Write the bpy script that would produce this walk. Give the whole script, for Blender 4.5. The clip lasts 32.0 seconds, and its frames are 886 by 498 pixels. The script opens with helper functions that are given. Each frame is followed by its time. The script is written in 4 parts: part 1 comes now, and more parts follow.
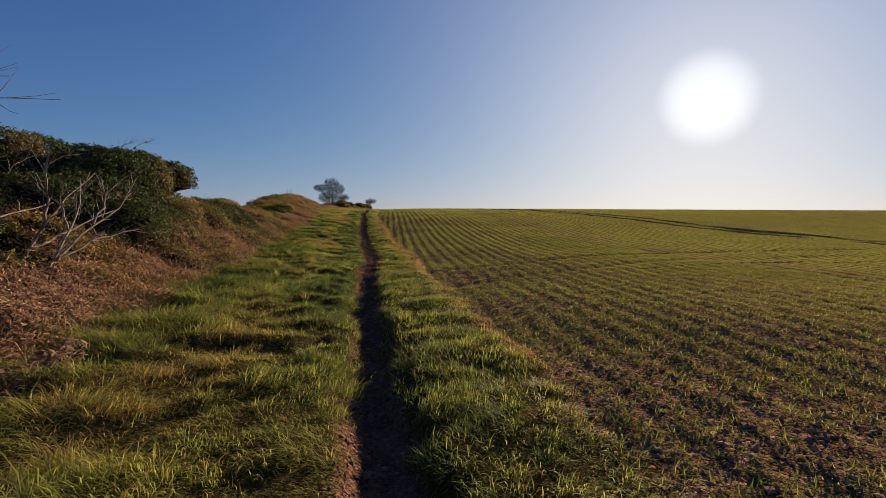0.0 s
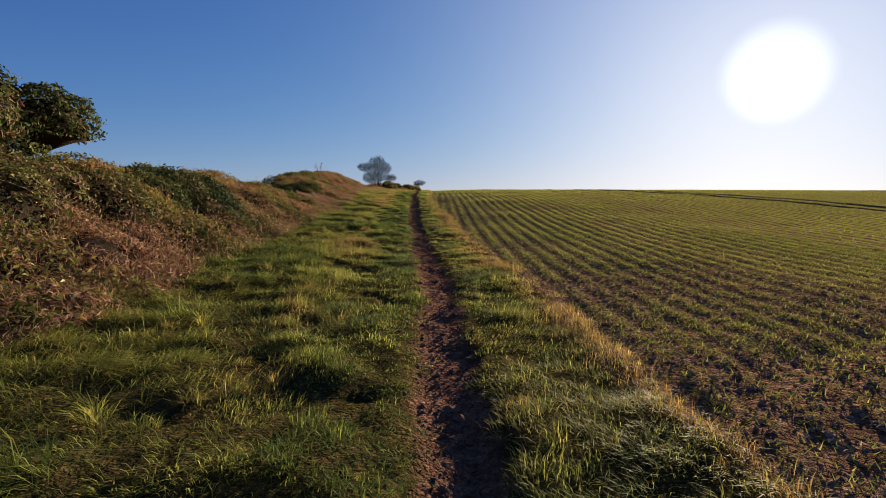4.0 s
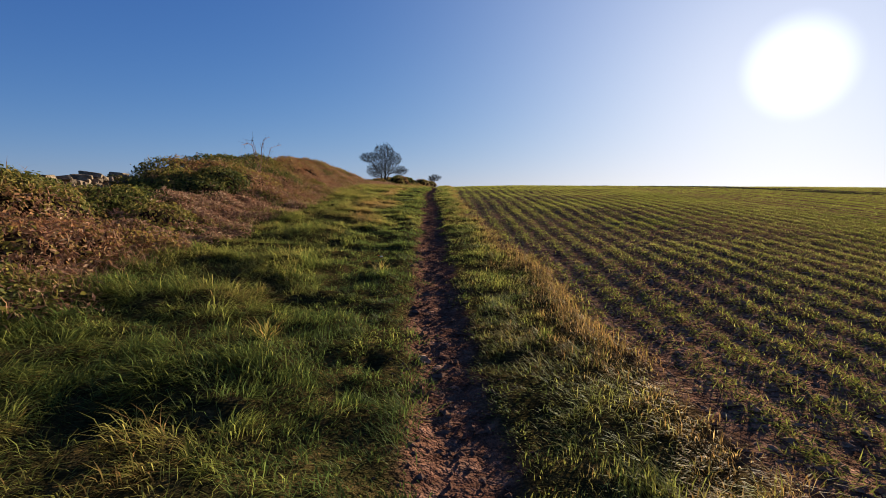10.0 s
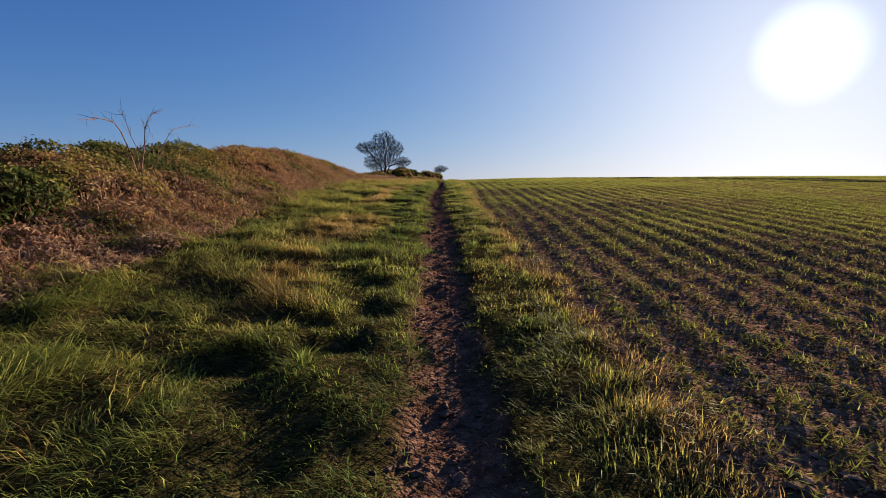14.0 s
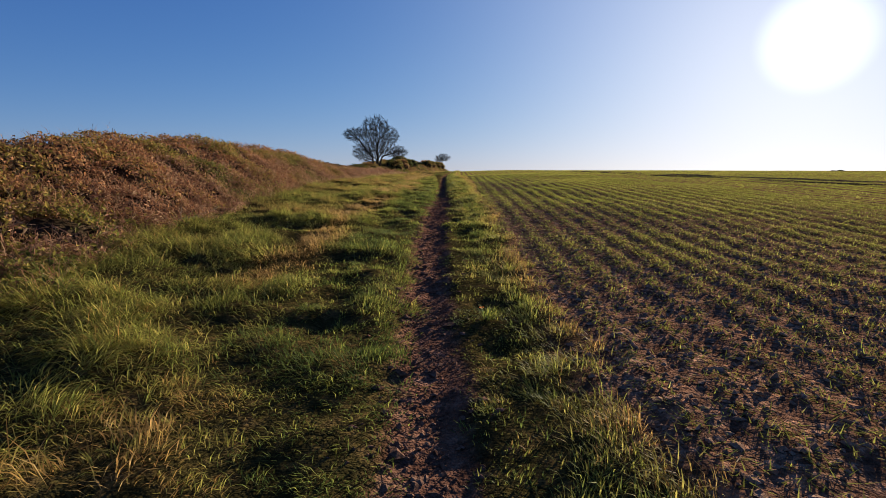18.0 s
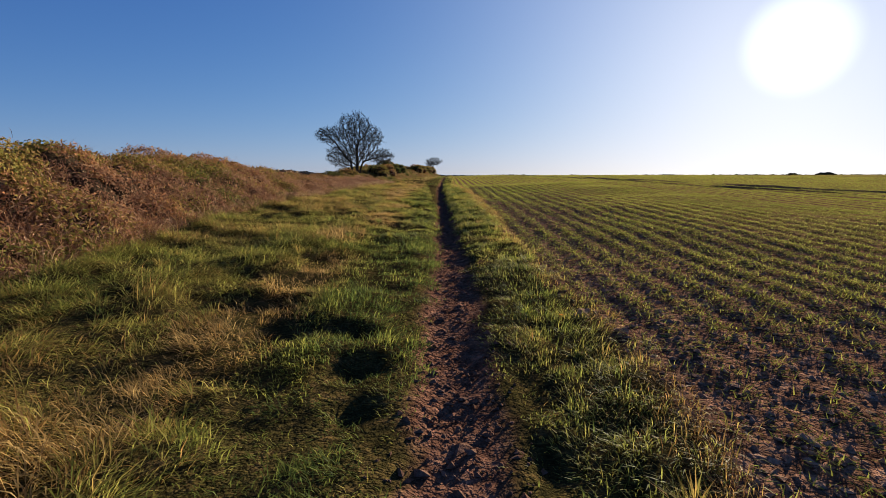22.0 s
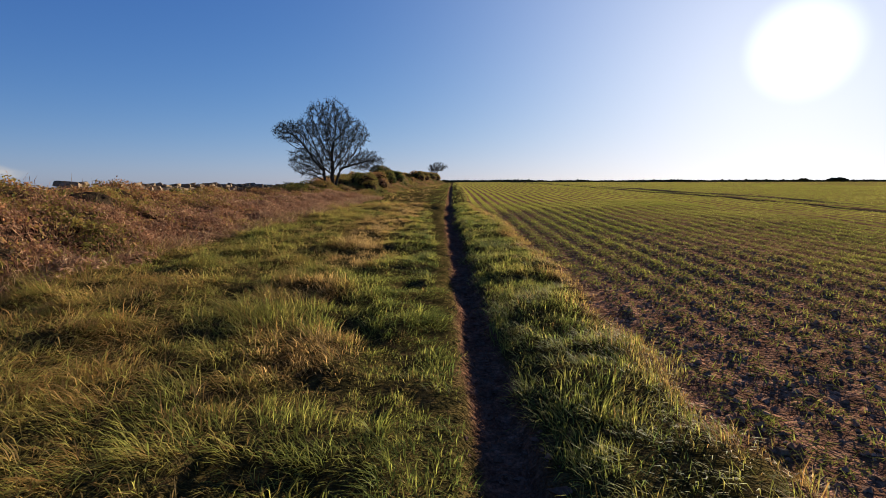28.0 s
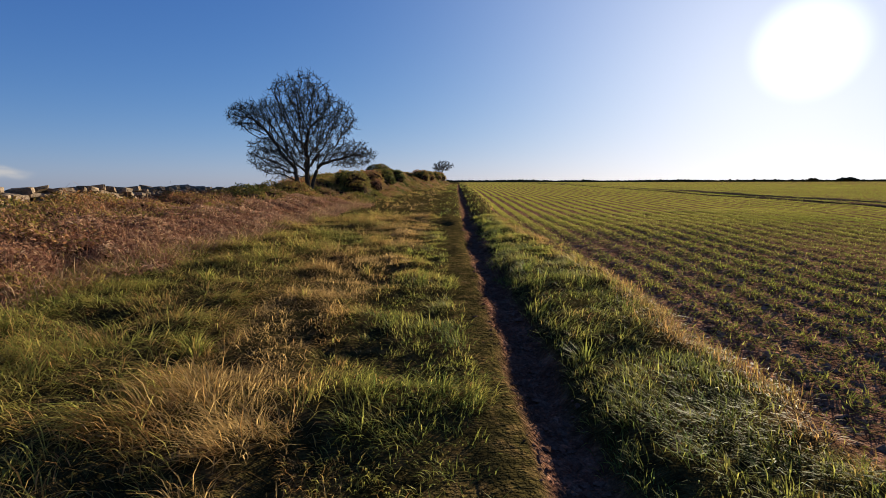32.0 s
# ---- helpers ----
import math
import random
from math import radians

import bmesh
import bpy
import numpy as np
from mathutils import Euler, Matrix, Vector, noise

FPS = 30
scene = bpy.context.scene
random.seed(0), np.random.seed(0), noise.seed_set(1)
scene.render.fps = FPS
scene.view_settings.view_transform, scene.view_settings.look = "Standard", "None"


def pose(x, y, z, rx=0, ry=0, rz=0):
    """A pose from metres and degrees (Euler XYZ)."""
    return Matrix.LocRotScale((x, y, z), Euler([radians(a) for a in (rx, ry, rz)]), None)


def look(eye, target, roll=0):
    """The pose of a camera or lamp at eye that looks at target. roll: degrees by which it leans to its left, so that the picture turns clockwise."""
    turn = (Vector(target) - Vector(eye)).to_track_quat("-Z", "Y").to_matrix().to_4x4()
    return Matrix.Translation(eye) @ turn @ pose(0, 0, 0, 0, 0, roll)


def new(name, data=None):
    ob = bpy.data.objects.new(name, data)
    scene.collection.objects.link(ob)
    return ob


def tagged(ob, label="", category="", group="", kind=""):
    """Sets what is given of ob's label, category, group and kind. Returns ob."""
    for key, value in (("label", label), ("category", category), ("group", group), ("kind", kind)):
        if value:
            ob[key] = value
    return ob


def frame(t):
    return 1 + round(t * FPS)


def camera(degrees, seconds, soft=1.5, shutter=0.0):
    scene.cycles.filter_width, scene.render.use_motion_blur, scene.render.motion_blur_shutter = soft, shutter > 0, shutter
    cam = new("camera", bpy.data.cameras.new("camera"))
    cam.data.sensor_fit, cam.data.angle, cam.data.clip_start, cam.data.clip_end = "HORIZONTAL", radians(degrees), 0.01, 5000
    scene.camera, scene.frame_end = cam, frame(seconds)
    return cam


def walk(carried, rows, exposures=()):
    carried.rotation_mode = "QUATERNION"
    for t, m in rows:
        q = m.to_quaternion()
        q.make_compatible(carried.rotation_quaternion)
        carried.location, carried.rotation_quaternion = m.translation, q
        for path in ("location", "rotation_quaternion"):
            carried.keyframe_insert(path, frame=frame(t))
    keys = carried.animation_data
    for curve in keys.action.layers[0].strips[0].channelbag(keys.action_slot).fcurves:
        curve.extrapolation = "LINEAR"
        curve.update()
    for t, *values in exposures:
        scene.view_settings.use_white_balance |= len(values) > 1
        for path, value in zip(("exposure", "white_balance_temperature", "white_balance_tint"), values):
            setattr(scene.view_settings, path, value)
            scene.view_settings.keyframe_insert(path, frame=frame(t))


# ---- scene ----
cam = camera(83.0, 32.0, soft=0.8)
# seconds, x, y, z, yaw, pitch, roll
PATH = [
    (0.0, 0.001, 0.0, 1.398, -9.121, -3.51, -0.034),
    (0.5, -0.014, 1.05, 1.39, -6.084, -4.082, 0.017),
    (1.0, -0.025, 2.127, 1.387, -5.601, -4.528, 0.012),
    (1.5, -0.045, 3.233, 1.394, -4.442, -4.9, -0.028),
    (2.0, -0.075, 4.336, 1.4, -4.162, -5.017, -0.054),
    (2.5, -0.148, 5.427, 1.399, -3.774, -5.042, 0.032),
    (3.0, -0.151, 6.49, 1.388, -3.993, -4.953, -0.039),
    (3.5, -0.194, 7.555, 1.355, -3.831, -5.009, 0.051),
    (4.0, -0.16, 8.635, 1.341, -3.77, -5.429, -0.02),
    (4.5, -0.089, 9.722, 1.341, -3.751, -5.641, -0.123),
    (5.0, -0.017, 10.813, 1.347, -3.688, -5.767, -0.265),
    (5.5, 0.019, 11.9, 1.36, -3.431, -5.369, -0.457),
    (6.0, -0.016, 12.979, 1.381, -3.064, -5.492, -0.49),
    (6.5, -0.088, 14.047, 1.412, -3.184, -5.704, -0.414),
    (7.0, -0.128, 15.11, 1.46, -2.991, -5.796, -0.337),
    (7.5, -0.068, 16.143, 1.48, -3.135, -5.83, -0.295),
    (8.0, -0.068, 17.158, 1.502, -2.82, -5.735, -0.085),
    (8.5, -0.051, 18.116, 1.543, -2.786, -5.684, -0.333),
    (9.0, -0.08, 19.047, 1.574, -2.381, -5.772, -0.088),
    (9.5, -0.079, 19.937, 1.613, -2.247, -5.831, -0.195),
    (10.0, -0.113, 20.803, 1.637, -2.133, -5.94, -0.276),
    (10.5, -0.112, 21.641, 1.671, -2.079, -6.041, -0.126),
    (11.0, -0.14, 22.474, 1.699, -1.992, -6.296, 0.143),
    (11.5, -0.14, 23.283, 1.74, -1.845, -6.439, 0.263),
    (12.0, -0.101, 24.098, 1.802, -1.864, -6.438, 0.305),
    (12.5, -0.083, 24.889, 1.865, -1.461, -6.551, 0.399),
    (13.0, -0.038, 25.643, 1.919, -1.474, -6.601, 0.368),
    (13.5, -0.078, 26.449, 1.978, -1.293, -6.877, 0.325),
    (14.0, -0.082, 27.212, 2.017, -1.473, -7.009, 0.386),
    (14.5, -0.101, 27.907, 2.055, -1.427, -7.098, 0.483),
    (15.0, -0.082, 28.636, 2.117, -1.531, -7.088, 0.24),
    (15.5, -0.043, 29.413, 2.188, -1.57, -7.256, 0.049),
    (16.0, -0.002, 30.25, 2.261, -1.653, -7.472, -0.07),
    (16.5, 0.028, 31.155, 2.339, -1.912, -8.129, -0.15),
    (17.0, 0.028, 32.134, 2.433, -1.499, -8.19, -0.132),
    (17.5, 0.077, 33.126, 2.53, -1.534, -8.347, -0.163),
    (18.0, 0.079, 34.097, 2.625, -1.279, -8.471, -0.068),
    (18.5, 0.119, 35.0, 2.699, -1.524, -8.266, -0.005),
    (19.0, 0.069, 35.875, 2.73, -1.471, -8.084, 0.302),
    (19.5, 0.024, 36.777, 2.763, -1.321, -8.052, 0.147),
    (20.0, -0.084, 37.657, 2.795, -1.391, -8.012, 0.068),
    (20.5, -0.104, 38.565, 2.843, -1.551, -8.015, 0.038),
    (21.0, -0.116, 39.487, 2.884, -1.91, -8.034, 0.075),
    (21.5, -0.102, 40.398, 2.936, -2.104, -8.103, 0.114),
    (22.0, -0.035, 41.249, 3.004, -2.467, -8.135, 0.116),
    (22.5, -0.018, 42.046, 3.067, -2.152, -8.163, 0.304),
    (23.0, -0.012, 42.833, 3.123, -2.416, -8.166, 0.223),
    (23.5, -0.035, 43.632, 3.159, -2.395, -8.255, 0.162),
    (24.0, 0.004, 44.516, 3.204, -2.62, -8.286, 0.035),
    (24.5, 0.013, 45.404, 3.236, -2.627, -8.318, 0.009),
    (25.0, 0.066, 46.254, 3.259, -2.856, -8.153, 0.032),
    (25.5, 0.093, 47.072, 3.279, -3.121, -8.02, 0.158),
    (26.0, 0.136, 47.87, 3.307, -3.043, -7.868, 0.249),
    (26.5, 0.189, 48.679, 3.33, -3.224, -7.743, 0.34),
    (27.0, 0.193, 49.447, 3.365, -2.505, -7.565, 0.26),
    (27.5, 0.168, 50.188, 3.398, -2.226, -7.56, 0.169),
    (28.0, 0.133, 50.915, 3.423, -2.07, -7.618, 0.068),
    (28.5, 0.1, 51.64, 3.437, -1.986, -7.771, -0.045),
    (29.0, 0.084, 52.375, 3.441, -1.899, -7.855, -0.028),
    (29.5, 0.112, 53.123, 3.456, -1.823, -7.81, -0.066),
    (30.0, 0.153, 53.901, 3.47, -2.063, -7.768, -0.13),
    (30.5, 0.135, 54.718, 3.496, -1.508, -7.836, -0.132),
    (31.0, 0.11, 55.527, 3.509, -1.31, -7.956, -0.243),
    (31.5, 0.056, 56.315, 3.496, -1.175, -7.823, -0.088),
    (32.0, 0.05, 57.08, 3.457, -1.676, -7.604, 0.102),
]
walk(cam, [(t, pose(x, y, z, 90 + pitch, roll, yaw)) for t, x, y, z, yaw, pitch, roll in PATH],
     exposures=[(0.0, 1.0, 7200, 10), (1.0, 1.14, 7050, 10), (3.0, 1.25, 6850, 10), (12.0, 1.26, 6600, 10), (32.0, 1.32, 6600, 10)])

# ---- light ----
SUN_AZ, SUN_EL = radians(36.6), radians(11.8)
world = bpy.data.worlds.new("sky")
scene.world = world
world.use_nodes = True
wn, wl = world.node_tree.nodes, world.node_tree.links
sky = wn.new("ShaderNodeTexSky")
sky.sky_type = "NISHITA"
sky.sun_disc = False
sky.sun_elevation, sky.sun_rotation = SUN_EL, SUN_AZ
sky.altitude, sky.air_density, sky.dust_density, sky.ozone_density = 60, 0.68, 0.25, 3.2
sun_dir = Vector((math.sin(SUN_AZ) * math.cos(SUN_EL), math.cos(SUN_AZ) * math.cos(SUN_EL), math.sin(SUN_EL)))


def wmath(kind, a, b, vector=False):
    """A sum of the sky's nodes: a and b are sockets or values."""
    nd = wn.new("ShaderNodeVectorMath" if vector else "ShaderNodeMath")
    nd.operation = kind
    for sock, val in zip(nd.inputs, (a, b)):
        if isinstance(val, bpy.types.NodeSocket):
            wl.new(val, sock)
        else:
            sock.default_value = val
    return nd.outputs["Value"] if kind == "DOT_PRODUCT" else nd.outputs[0]


# clear autumn sky, paling evenly towards the sun
deep = wn.new("ShaderNodeHueSaturation")
deep.inputs["Saturation"].default_value = 1.12
wl.new(sky.outputs[0], deep.inputs["Color"])
lit = wmath("MULTIPLY", deep.outputs[0], (0.54, 0.585, 1.06), True)
pale = wmath("DIVIDE", lit, wmath("ADD", wmath("MULTIPLY", lit, (0.25,) * 3, True), (1.0,) * 3, True), True)
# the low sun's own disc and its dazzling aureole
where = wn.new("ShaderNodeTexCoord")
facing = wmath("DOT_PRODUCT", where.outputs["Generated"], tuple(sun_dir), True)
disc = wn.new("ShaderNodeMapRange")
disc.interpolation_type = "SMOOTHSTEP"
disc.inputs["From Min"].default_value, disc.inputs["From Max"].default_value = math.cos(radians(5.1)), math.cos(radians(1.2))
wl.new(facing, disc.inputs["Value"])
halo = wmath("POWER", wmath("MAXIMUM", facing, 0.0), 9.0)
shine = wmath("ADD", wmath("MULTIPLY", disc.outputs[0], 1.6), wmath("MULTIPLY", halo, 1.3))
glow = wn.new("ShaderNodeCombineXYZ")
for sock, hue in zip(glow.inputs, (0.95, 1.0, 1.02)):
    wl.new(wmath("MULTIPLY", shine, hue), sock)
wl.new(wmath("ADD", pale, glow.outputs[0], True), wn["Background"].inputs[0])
wn["Background"].inputs[1].default_value = 0.1
sun = new("sun", bpy.data.lights.new("sun", "SUN"))
sun.data.energy, sun.data.angle, sun.data.color = 5.0, radians(0.55), (1.0, 0.88, 0.68)
sun.matrix_world = look(sun_dir * 200, (0, 0, 0))


# ---- materials ----
ROW, LEANROW = 0.36, 0.055  # the drilled rows: their spacing and their slant


def mat(name):
    m = bpy.data.materials.new(name)
    m.use_nodes = True
    return m, m.node_tree.nodes, m.node_tree.links, m.node_tree.nodes["Principled BSDF"]


def ramp(n, stops):
    r = n.new("ShaderNodeValToRGB")
    e = r.color_ramp.elements
    while len(e) < len(stops):
        e.new(0.5)
    for el, (p, c) in zip(e, stops):
        el.position, el.color = p, (*c, 1)
    return r


def noise_tex(n, l, scale, detail=4.0, rough=0.6):
    co = n.new("ShaderNodeNewGeometry")
    t = n.new("ShaderNodeTexNoise")
    t.inputs["Scale"].default_value, t.inputs["Detail"].default_value, t.inputs["Roughness"].default_value = scale, detail, rough
    l.new(co.outputs["Position"], t.inputs["Vector"])
    return t.outputs[0]


def mix_col(n, l, fac, a, b, kind="MIX"):
    m = n.new("ShaderNodeMix")
    m.data_type, m.blend_type = "RGBA", kind
    for sock, v in ((m.inputs[0], fac), (m.inputs[6], a), (m.inputs[7], b)):
        if isinstance(v, (int, float)):
            sock.default_value = v
        elif isinstance(v, tuple):
            sock.default_value = (*v, 1)
        else:
            l.new(v, sock)
    return m.outputs[2]


def attr(n, name):
    a = n.new("ShaderNodeAttribute")
    a.attribute_name = name
    return a


def bump(n, l, height, strength, dist, shader):
    b = n.new("ShaderNodeBump")
    b.inputs["Strength"].default_value, b.inputs["Distance"].default_value = strength, dist
    l.new(height, b.inputs["Height"])
    l.new(b.outputs[0], shader.inputs["Normal"])


def blade_material(name, stops, see_through=0.4, rough=0.6, spread=0.7):
    """Thin leaf or blade: its hue comes from the blade's own tint, light passes through it."""
    m, n, l, p = mat(name)
    tint = attr(n, "tint").outputs["Fac"]
    r = ramp(n, stops)
    l.new(tint, r.inputs[0])
    geo = n.new("ShaderNodeNewGeometry")
    vary = ramp(n, [(0.0, (1 - spread,) * 3), (1.0, (1 + spread * 0.8,) * 3)])
    l.new(geo.outputs["Random Per Island"], vary.inputs[0])
    col = mix_col(n, l, 1.0, r.outputs[0], vary.outputs[0], "MULTIPLY")
    l.new(col, p.inputs["Base Color"])
    p.inputs["Roughness"].default_value = rough
    p.inputs["Specular IOR Level"].default_value = 0.03
    tr = n.new("ShaderNodeBsdfTranslucent")
    l.new(col, tr.inputs[0])
    mx = n.new("ShaderNodeMixShader")
    mx.inputs[0].default_value = see_through
    l.new(p.outputs[0], mx.inputs[1])
    l.new(tr.outputs[0], mx.inputs[2])
    l.new(mx.outputs[0], n["Material Output"].inputs[0])
    return m


def solid_material(name, stops, scale, rough=0.85, bump_size=0.02, fine=60.0):
    m, n, l, p = mat(name)
    a = noise_tex(n, l, scale, 6.0, 0.65)
    b = noise_tex(n, l, fine, 3.0, 0.6)
    r = ramp(n, stops)
    l.new(a, r.inputs[0])
    v = ramp(n, [(0.3, (0.65,) * 3), (0.7, (1.25,) * 3)])
    l.new(b, v.inputs[0])
    info = n.new("ShaderNodeObjectInfo")
    o = ramp(n, [(0.0, (0.75,) * 3), (1.0, (1.2,) * 3)])
    l.new(info.outputs["Random"], o.inputs[0])
    col = mix_col(n, l, 1.0, mix_col(n, l, 1.0, r.outputs[0], v.outputs[0], "MULTIPLY"), o.outputs[0], "MULTIPLY")
    l.new(col, p.inputs["Base Color"])
    p.inputs["Roughness"].default_value = rough
    p.inputs["Specular IOR Level"].default_value = 0.0
    bump(n, l, b, 0.7, bump_size, p)
    return m


def ground_material():
    m, n, l, p = mat("earth_and_turf")
    zone = attr(n, "zone")
    sep = n.new("ShaderNodeSeparateColor")
    l.new(zone.outputs["Color"], sep.inputs[0])
    big, mid, fine = noise_tex(n, l, 0.7), noise_tex(n, l, 9.0, 6.0), noise_tex(n, l, 55.0, 4.0)
    turf = ramp(n, [(0.3, (0.030, 0.026, 0.012)), (0.5, (0.070, 0.056, 0.020)), (0.7, (0.15, 0.098, 0.040))])
    l.new(mid, turf.inputs[0])
    thatch = None
    for turn, (long_, short) in ((0.5, (7, 130)), (1.7, (8, 110)), (2.7, (6, 150))):
        geo = n.new("ShaderNodeNewGeometry")
        warp = n.new("ShaderNodeVectorMath")
        warp.operation = "MULTIPLY_ADD"
        wob = n.new("ShaderNodeTexNoise")
        wob.inputs["Scale"].default_value = 2.5
        l.new(geo.outputs["Position"], wob.inputs["Vector"])
        l.new(wob.outputs["Color"], warp.inputs[0])
        warp.inputs[1].default_value = (0.25, 0.25, 0)
        l.new(geo.outputs["Position"], warp.inputs[2])
        mp = n.new("ShaderNodeMapping")
        mp.inputs["Rotation"].default_value = (0, 0, turn)
        mp.inputs["Scale"].default_value = (long_, short, 20)
        l.new(warp.outputs[0], mp.inputs[0])
        st = n.new("ShaderNodeTexNoise")
        st.inputs["Scale"].default_value, st.inputs["Detail"].default_value = 1.0, 2.0
        l.new(mp.outputs[0], st.inputs["Vector"])
        if thatch is None:
            thatch = st.outputs[0]
        else:
            mx = n.new("ShaderNodeMath")
            mx.operation = "MAXIMUM"
            l.new(thatch, mx.inputs[0])
            l.new(st.outputs[0], mx.inputs[1])
            thatch = mx.outputs[0]
    straw = ramp(n, [(0.46, (0.5, 0.5, 0.5)), (0.60, (0.95, 0.95, 0.95)), (0.72, (1.5, 1.42, 1.2))])
    l.new(thatch, straw.inputs[0])
    soil = ramp(n, [(0.3, (0.10, 0.050, 0.032)), (0.55, (0.225, 0.120, 0.077)), (0.75, (0.36, 0.215, 0.145))])
    l.new(mid, soil.inputs[0])
    path = ramp(n, [(0.3, (0.088, 0.041, 0.027)), (0.55, (0.190, 0.094, 0.062)), (0.75, (0.29, 0.165, 0.115))])
    l.new(mid, path.inputs[0])
    crop = ramp(n, [(0.3, (0.30, 0.285, 0.045)), (0.7, (0.44, 0.40, 0.065))])
    l.new(big, crop.inputs[0])
    geo = n.new("ShaderNodeNewGeometry")
    crumb = n.new("ShaderNodeTexVoronoi")
    crumb.inputs["Scale"].default_value = 26.0
    crumb.inputs["Randomness"].default_value = 1.0
    l.new(geo.outputs["Position"], crumb.inputs["Vector"])
    sepc = n.new("ShaderNodeSeparateColor")
    l.new(crumb.outputs["Color"], sepc.inputs[0])
    tone = ramp(n, [(0.0, (0.55, 0.55, 0.55)), (0.8, (1.15, 1.12, 1.1)), (1.0, (1.9, 1.8, 1.7))])
    l.new(sepc.outputs[0], tone.inputs[0])
    soil_c = mix_col(n, l, 1.0, soil.outputs[0], tone.outputs[0], "MULTIPLY")
    path_c = mix_col(n, l, 0.5, path.outputs[0], mix_col(n, l, 1.0, path.outputs[0], tone.outputs[0], "MULTIPLY"))
    col = mix_col(n, l, sep.outputs[0], mix_col(n, l, 1.0, turf.outputs[0], straw.outputs[0], "MULTIPLY"), soil_c)
    col = mix_col(n, l, sep.outputs[1], col, path_c)
    # the drilled rows, where the single plants are too far off to tell apart
    spot = n.new("ShaderNodeSeparateXYZ")
    l.new(geo.outputs["Position"], spot.inputs[0])

    def sums(kind, a, b):
        nd = n.new("ShaderNodeMath")
        nd.operation = kind
        for sock, val in zip(nd.inputs, (a, b)):
            if isinstance(val, (int, float)):
                sock.default_value = val
            else:
                l.new(val, sock)
        return nd.outputs[0]

    across = sums("MULTIPLY", sums("SUBTRACT", spot.outputs[0], sums("MULTIPLY", spot.outputs[1], LEANROW)), 2 * math.pi / ROW)
    sown = n.new("ShaderNodeMapRange")
    sown.interpolation_type = "SMOOTHSTEP"
    sown.inputs["From Min"].default_value, sown.inputs["From Max"].default_value = -0.75, 0.55
    l.new(sums("ADD", sums("COSINE", across, 0.0), sums("MULTIPLY", sums("SUBTRACT", mid, 0.5), 2.6)), sown.inputs["Value"])
    col = mix_col(n, l, sums("MULTIPLY", sep.outputs[2], sown.outputs[0]), col, crop.outputs[0])
    v = ramp(n, [(0.3, (0.6,) * 3), (0.7, (1.3,) * 3)])
    l.new(fine, v.inputs[0])
    l.new(mix_col(n, l, 1.0, col, v.outputs[0], "MULTIPLY"), p.inputs["Base Color"])
    p.inputs["Roughness"].default_value = 0.9
    p.inputs["Specular IOR Level"].default_value = 0.0
    h = n.new("ShaderNodeMath")
    h.operation = "ADD"
    l.new(mid, h.inputs[0])
    l.new(fine, h.inputs[1])
    h2 = n.new("ShaderNodeMath")
    h2.operation = "ADD"
    grassy = n.new("ShaderNodeMath")
    grassy.operation = "SUBTRACT"
    grassy.use_clamp = True
    bare = n.new("ShaderNodeMath")
    bare.operation = "MAXIMUM"
    l.new(sep.outputs[0], bare.inputs[0])
    l.new(sep.outputs[1], bare.inputs[1])
    grassy.inputs[0].default_value = 1.0
    l.new(bare.outputs[0], grassy.inputs[1])
    lines = n.new("ShaderNodeMath")
    lines.operation = "MULTIPLY"
    l.new(thatch, lines.inputs[0])
    l.new(grassy.outputs[0], lines.inputs[1])
    l.new(h.outputs[0], h2.inputs[0])
    l.new(lines.outputs[0], h2.inputs[1])
    grit = n.new("ShaderNodeTexVoronoi")
    grit.inputs["Scale"].default_value = 70.0
    l.new(geo.outputs["Position"], grit.inputs["Vector"])
    h4 = n.new("ShaderNodeMath")
    h4.operation = "MULTIPLY_ADD"
    l.new(grit.outputs["Distance"], h4.inputs[0])
    h4.inputs[1].default_value = -0.6
    h3 = n.new("ShaderNodeMath")
    h3.operation = "MULTIPLY_ADD"
    l.new(crumb.outputs["Distance"], h3.inputs[0])
    h3.inputs[1].default_value = -1.5
    l.new(h2.outputs[0], h4.inputs[2])
    l.new(h4.outputs[0], h3.inputs[2])
    bump(n, l, h3.outputs[0], 1.0, 0.022, p)
    return m


M_GROUND = ground_material()
M_GRASS = blade_material("meadow_grass", [(0.0, (0.095, 0.130, 0.032)), (0.35, (0.280, 0.280, 0.058)), (0.6, (0.34, 0.28, 0.075)), (0.8, (0.34, 0.185, 0.060)), (1.0, (0.46, 0.31, 0.12))], 0.55, 0.5, 0.6)
M_GRASS.node_tree.nodes["Principled BSDF"].inputs["Specular IOR Level"].default_value = 0.02
M_CROP = blade_material("young_cereal", [(0.0, (0.20, 0.235, 0.045)), (0.5, (0.36, 0.345, 0.07)), (1.0, (0.48, 0.40, 0.14))], 0.5, 0.6, 0.45)
M_CROP.node_tree.nodes["Principled BSDF"].inputs["Specular IOR Level"].default_value = 0.0
M_STRAW = blade_material("dead_stalks", [(0.0, (0.18, 0.080, 0.050)), (0.5, (0.36, 0.19, 0.105)), (1.0, (0.52, 0.36, 0.19))], 0.35)
M_BRAMBLE = blade_material("bramble_leaf", [(0.0, (0.045, 0.065, 0.018)), (0.4, (0.12, 0.12, 0.028)), (0.7, (0.25, 0.19, 0.045)), (1.0, (0.32, 0.15, 0.07))], 0.35, 0.55, 0.48)
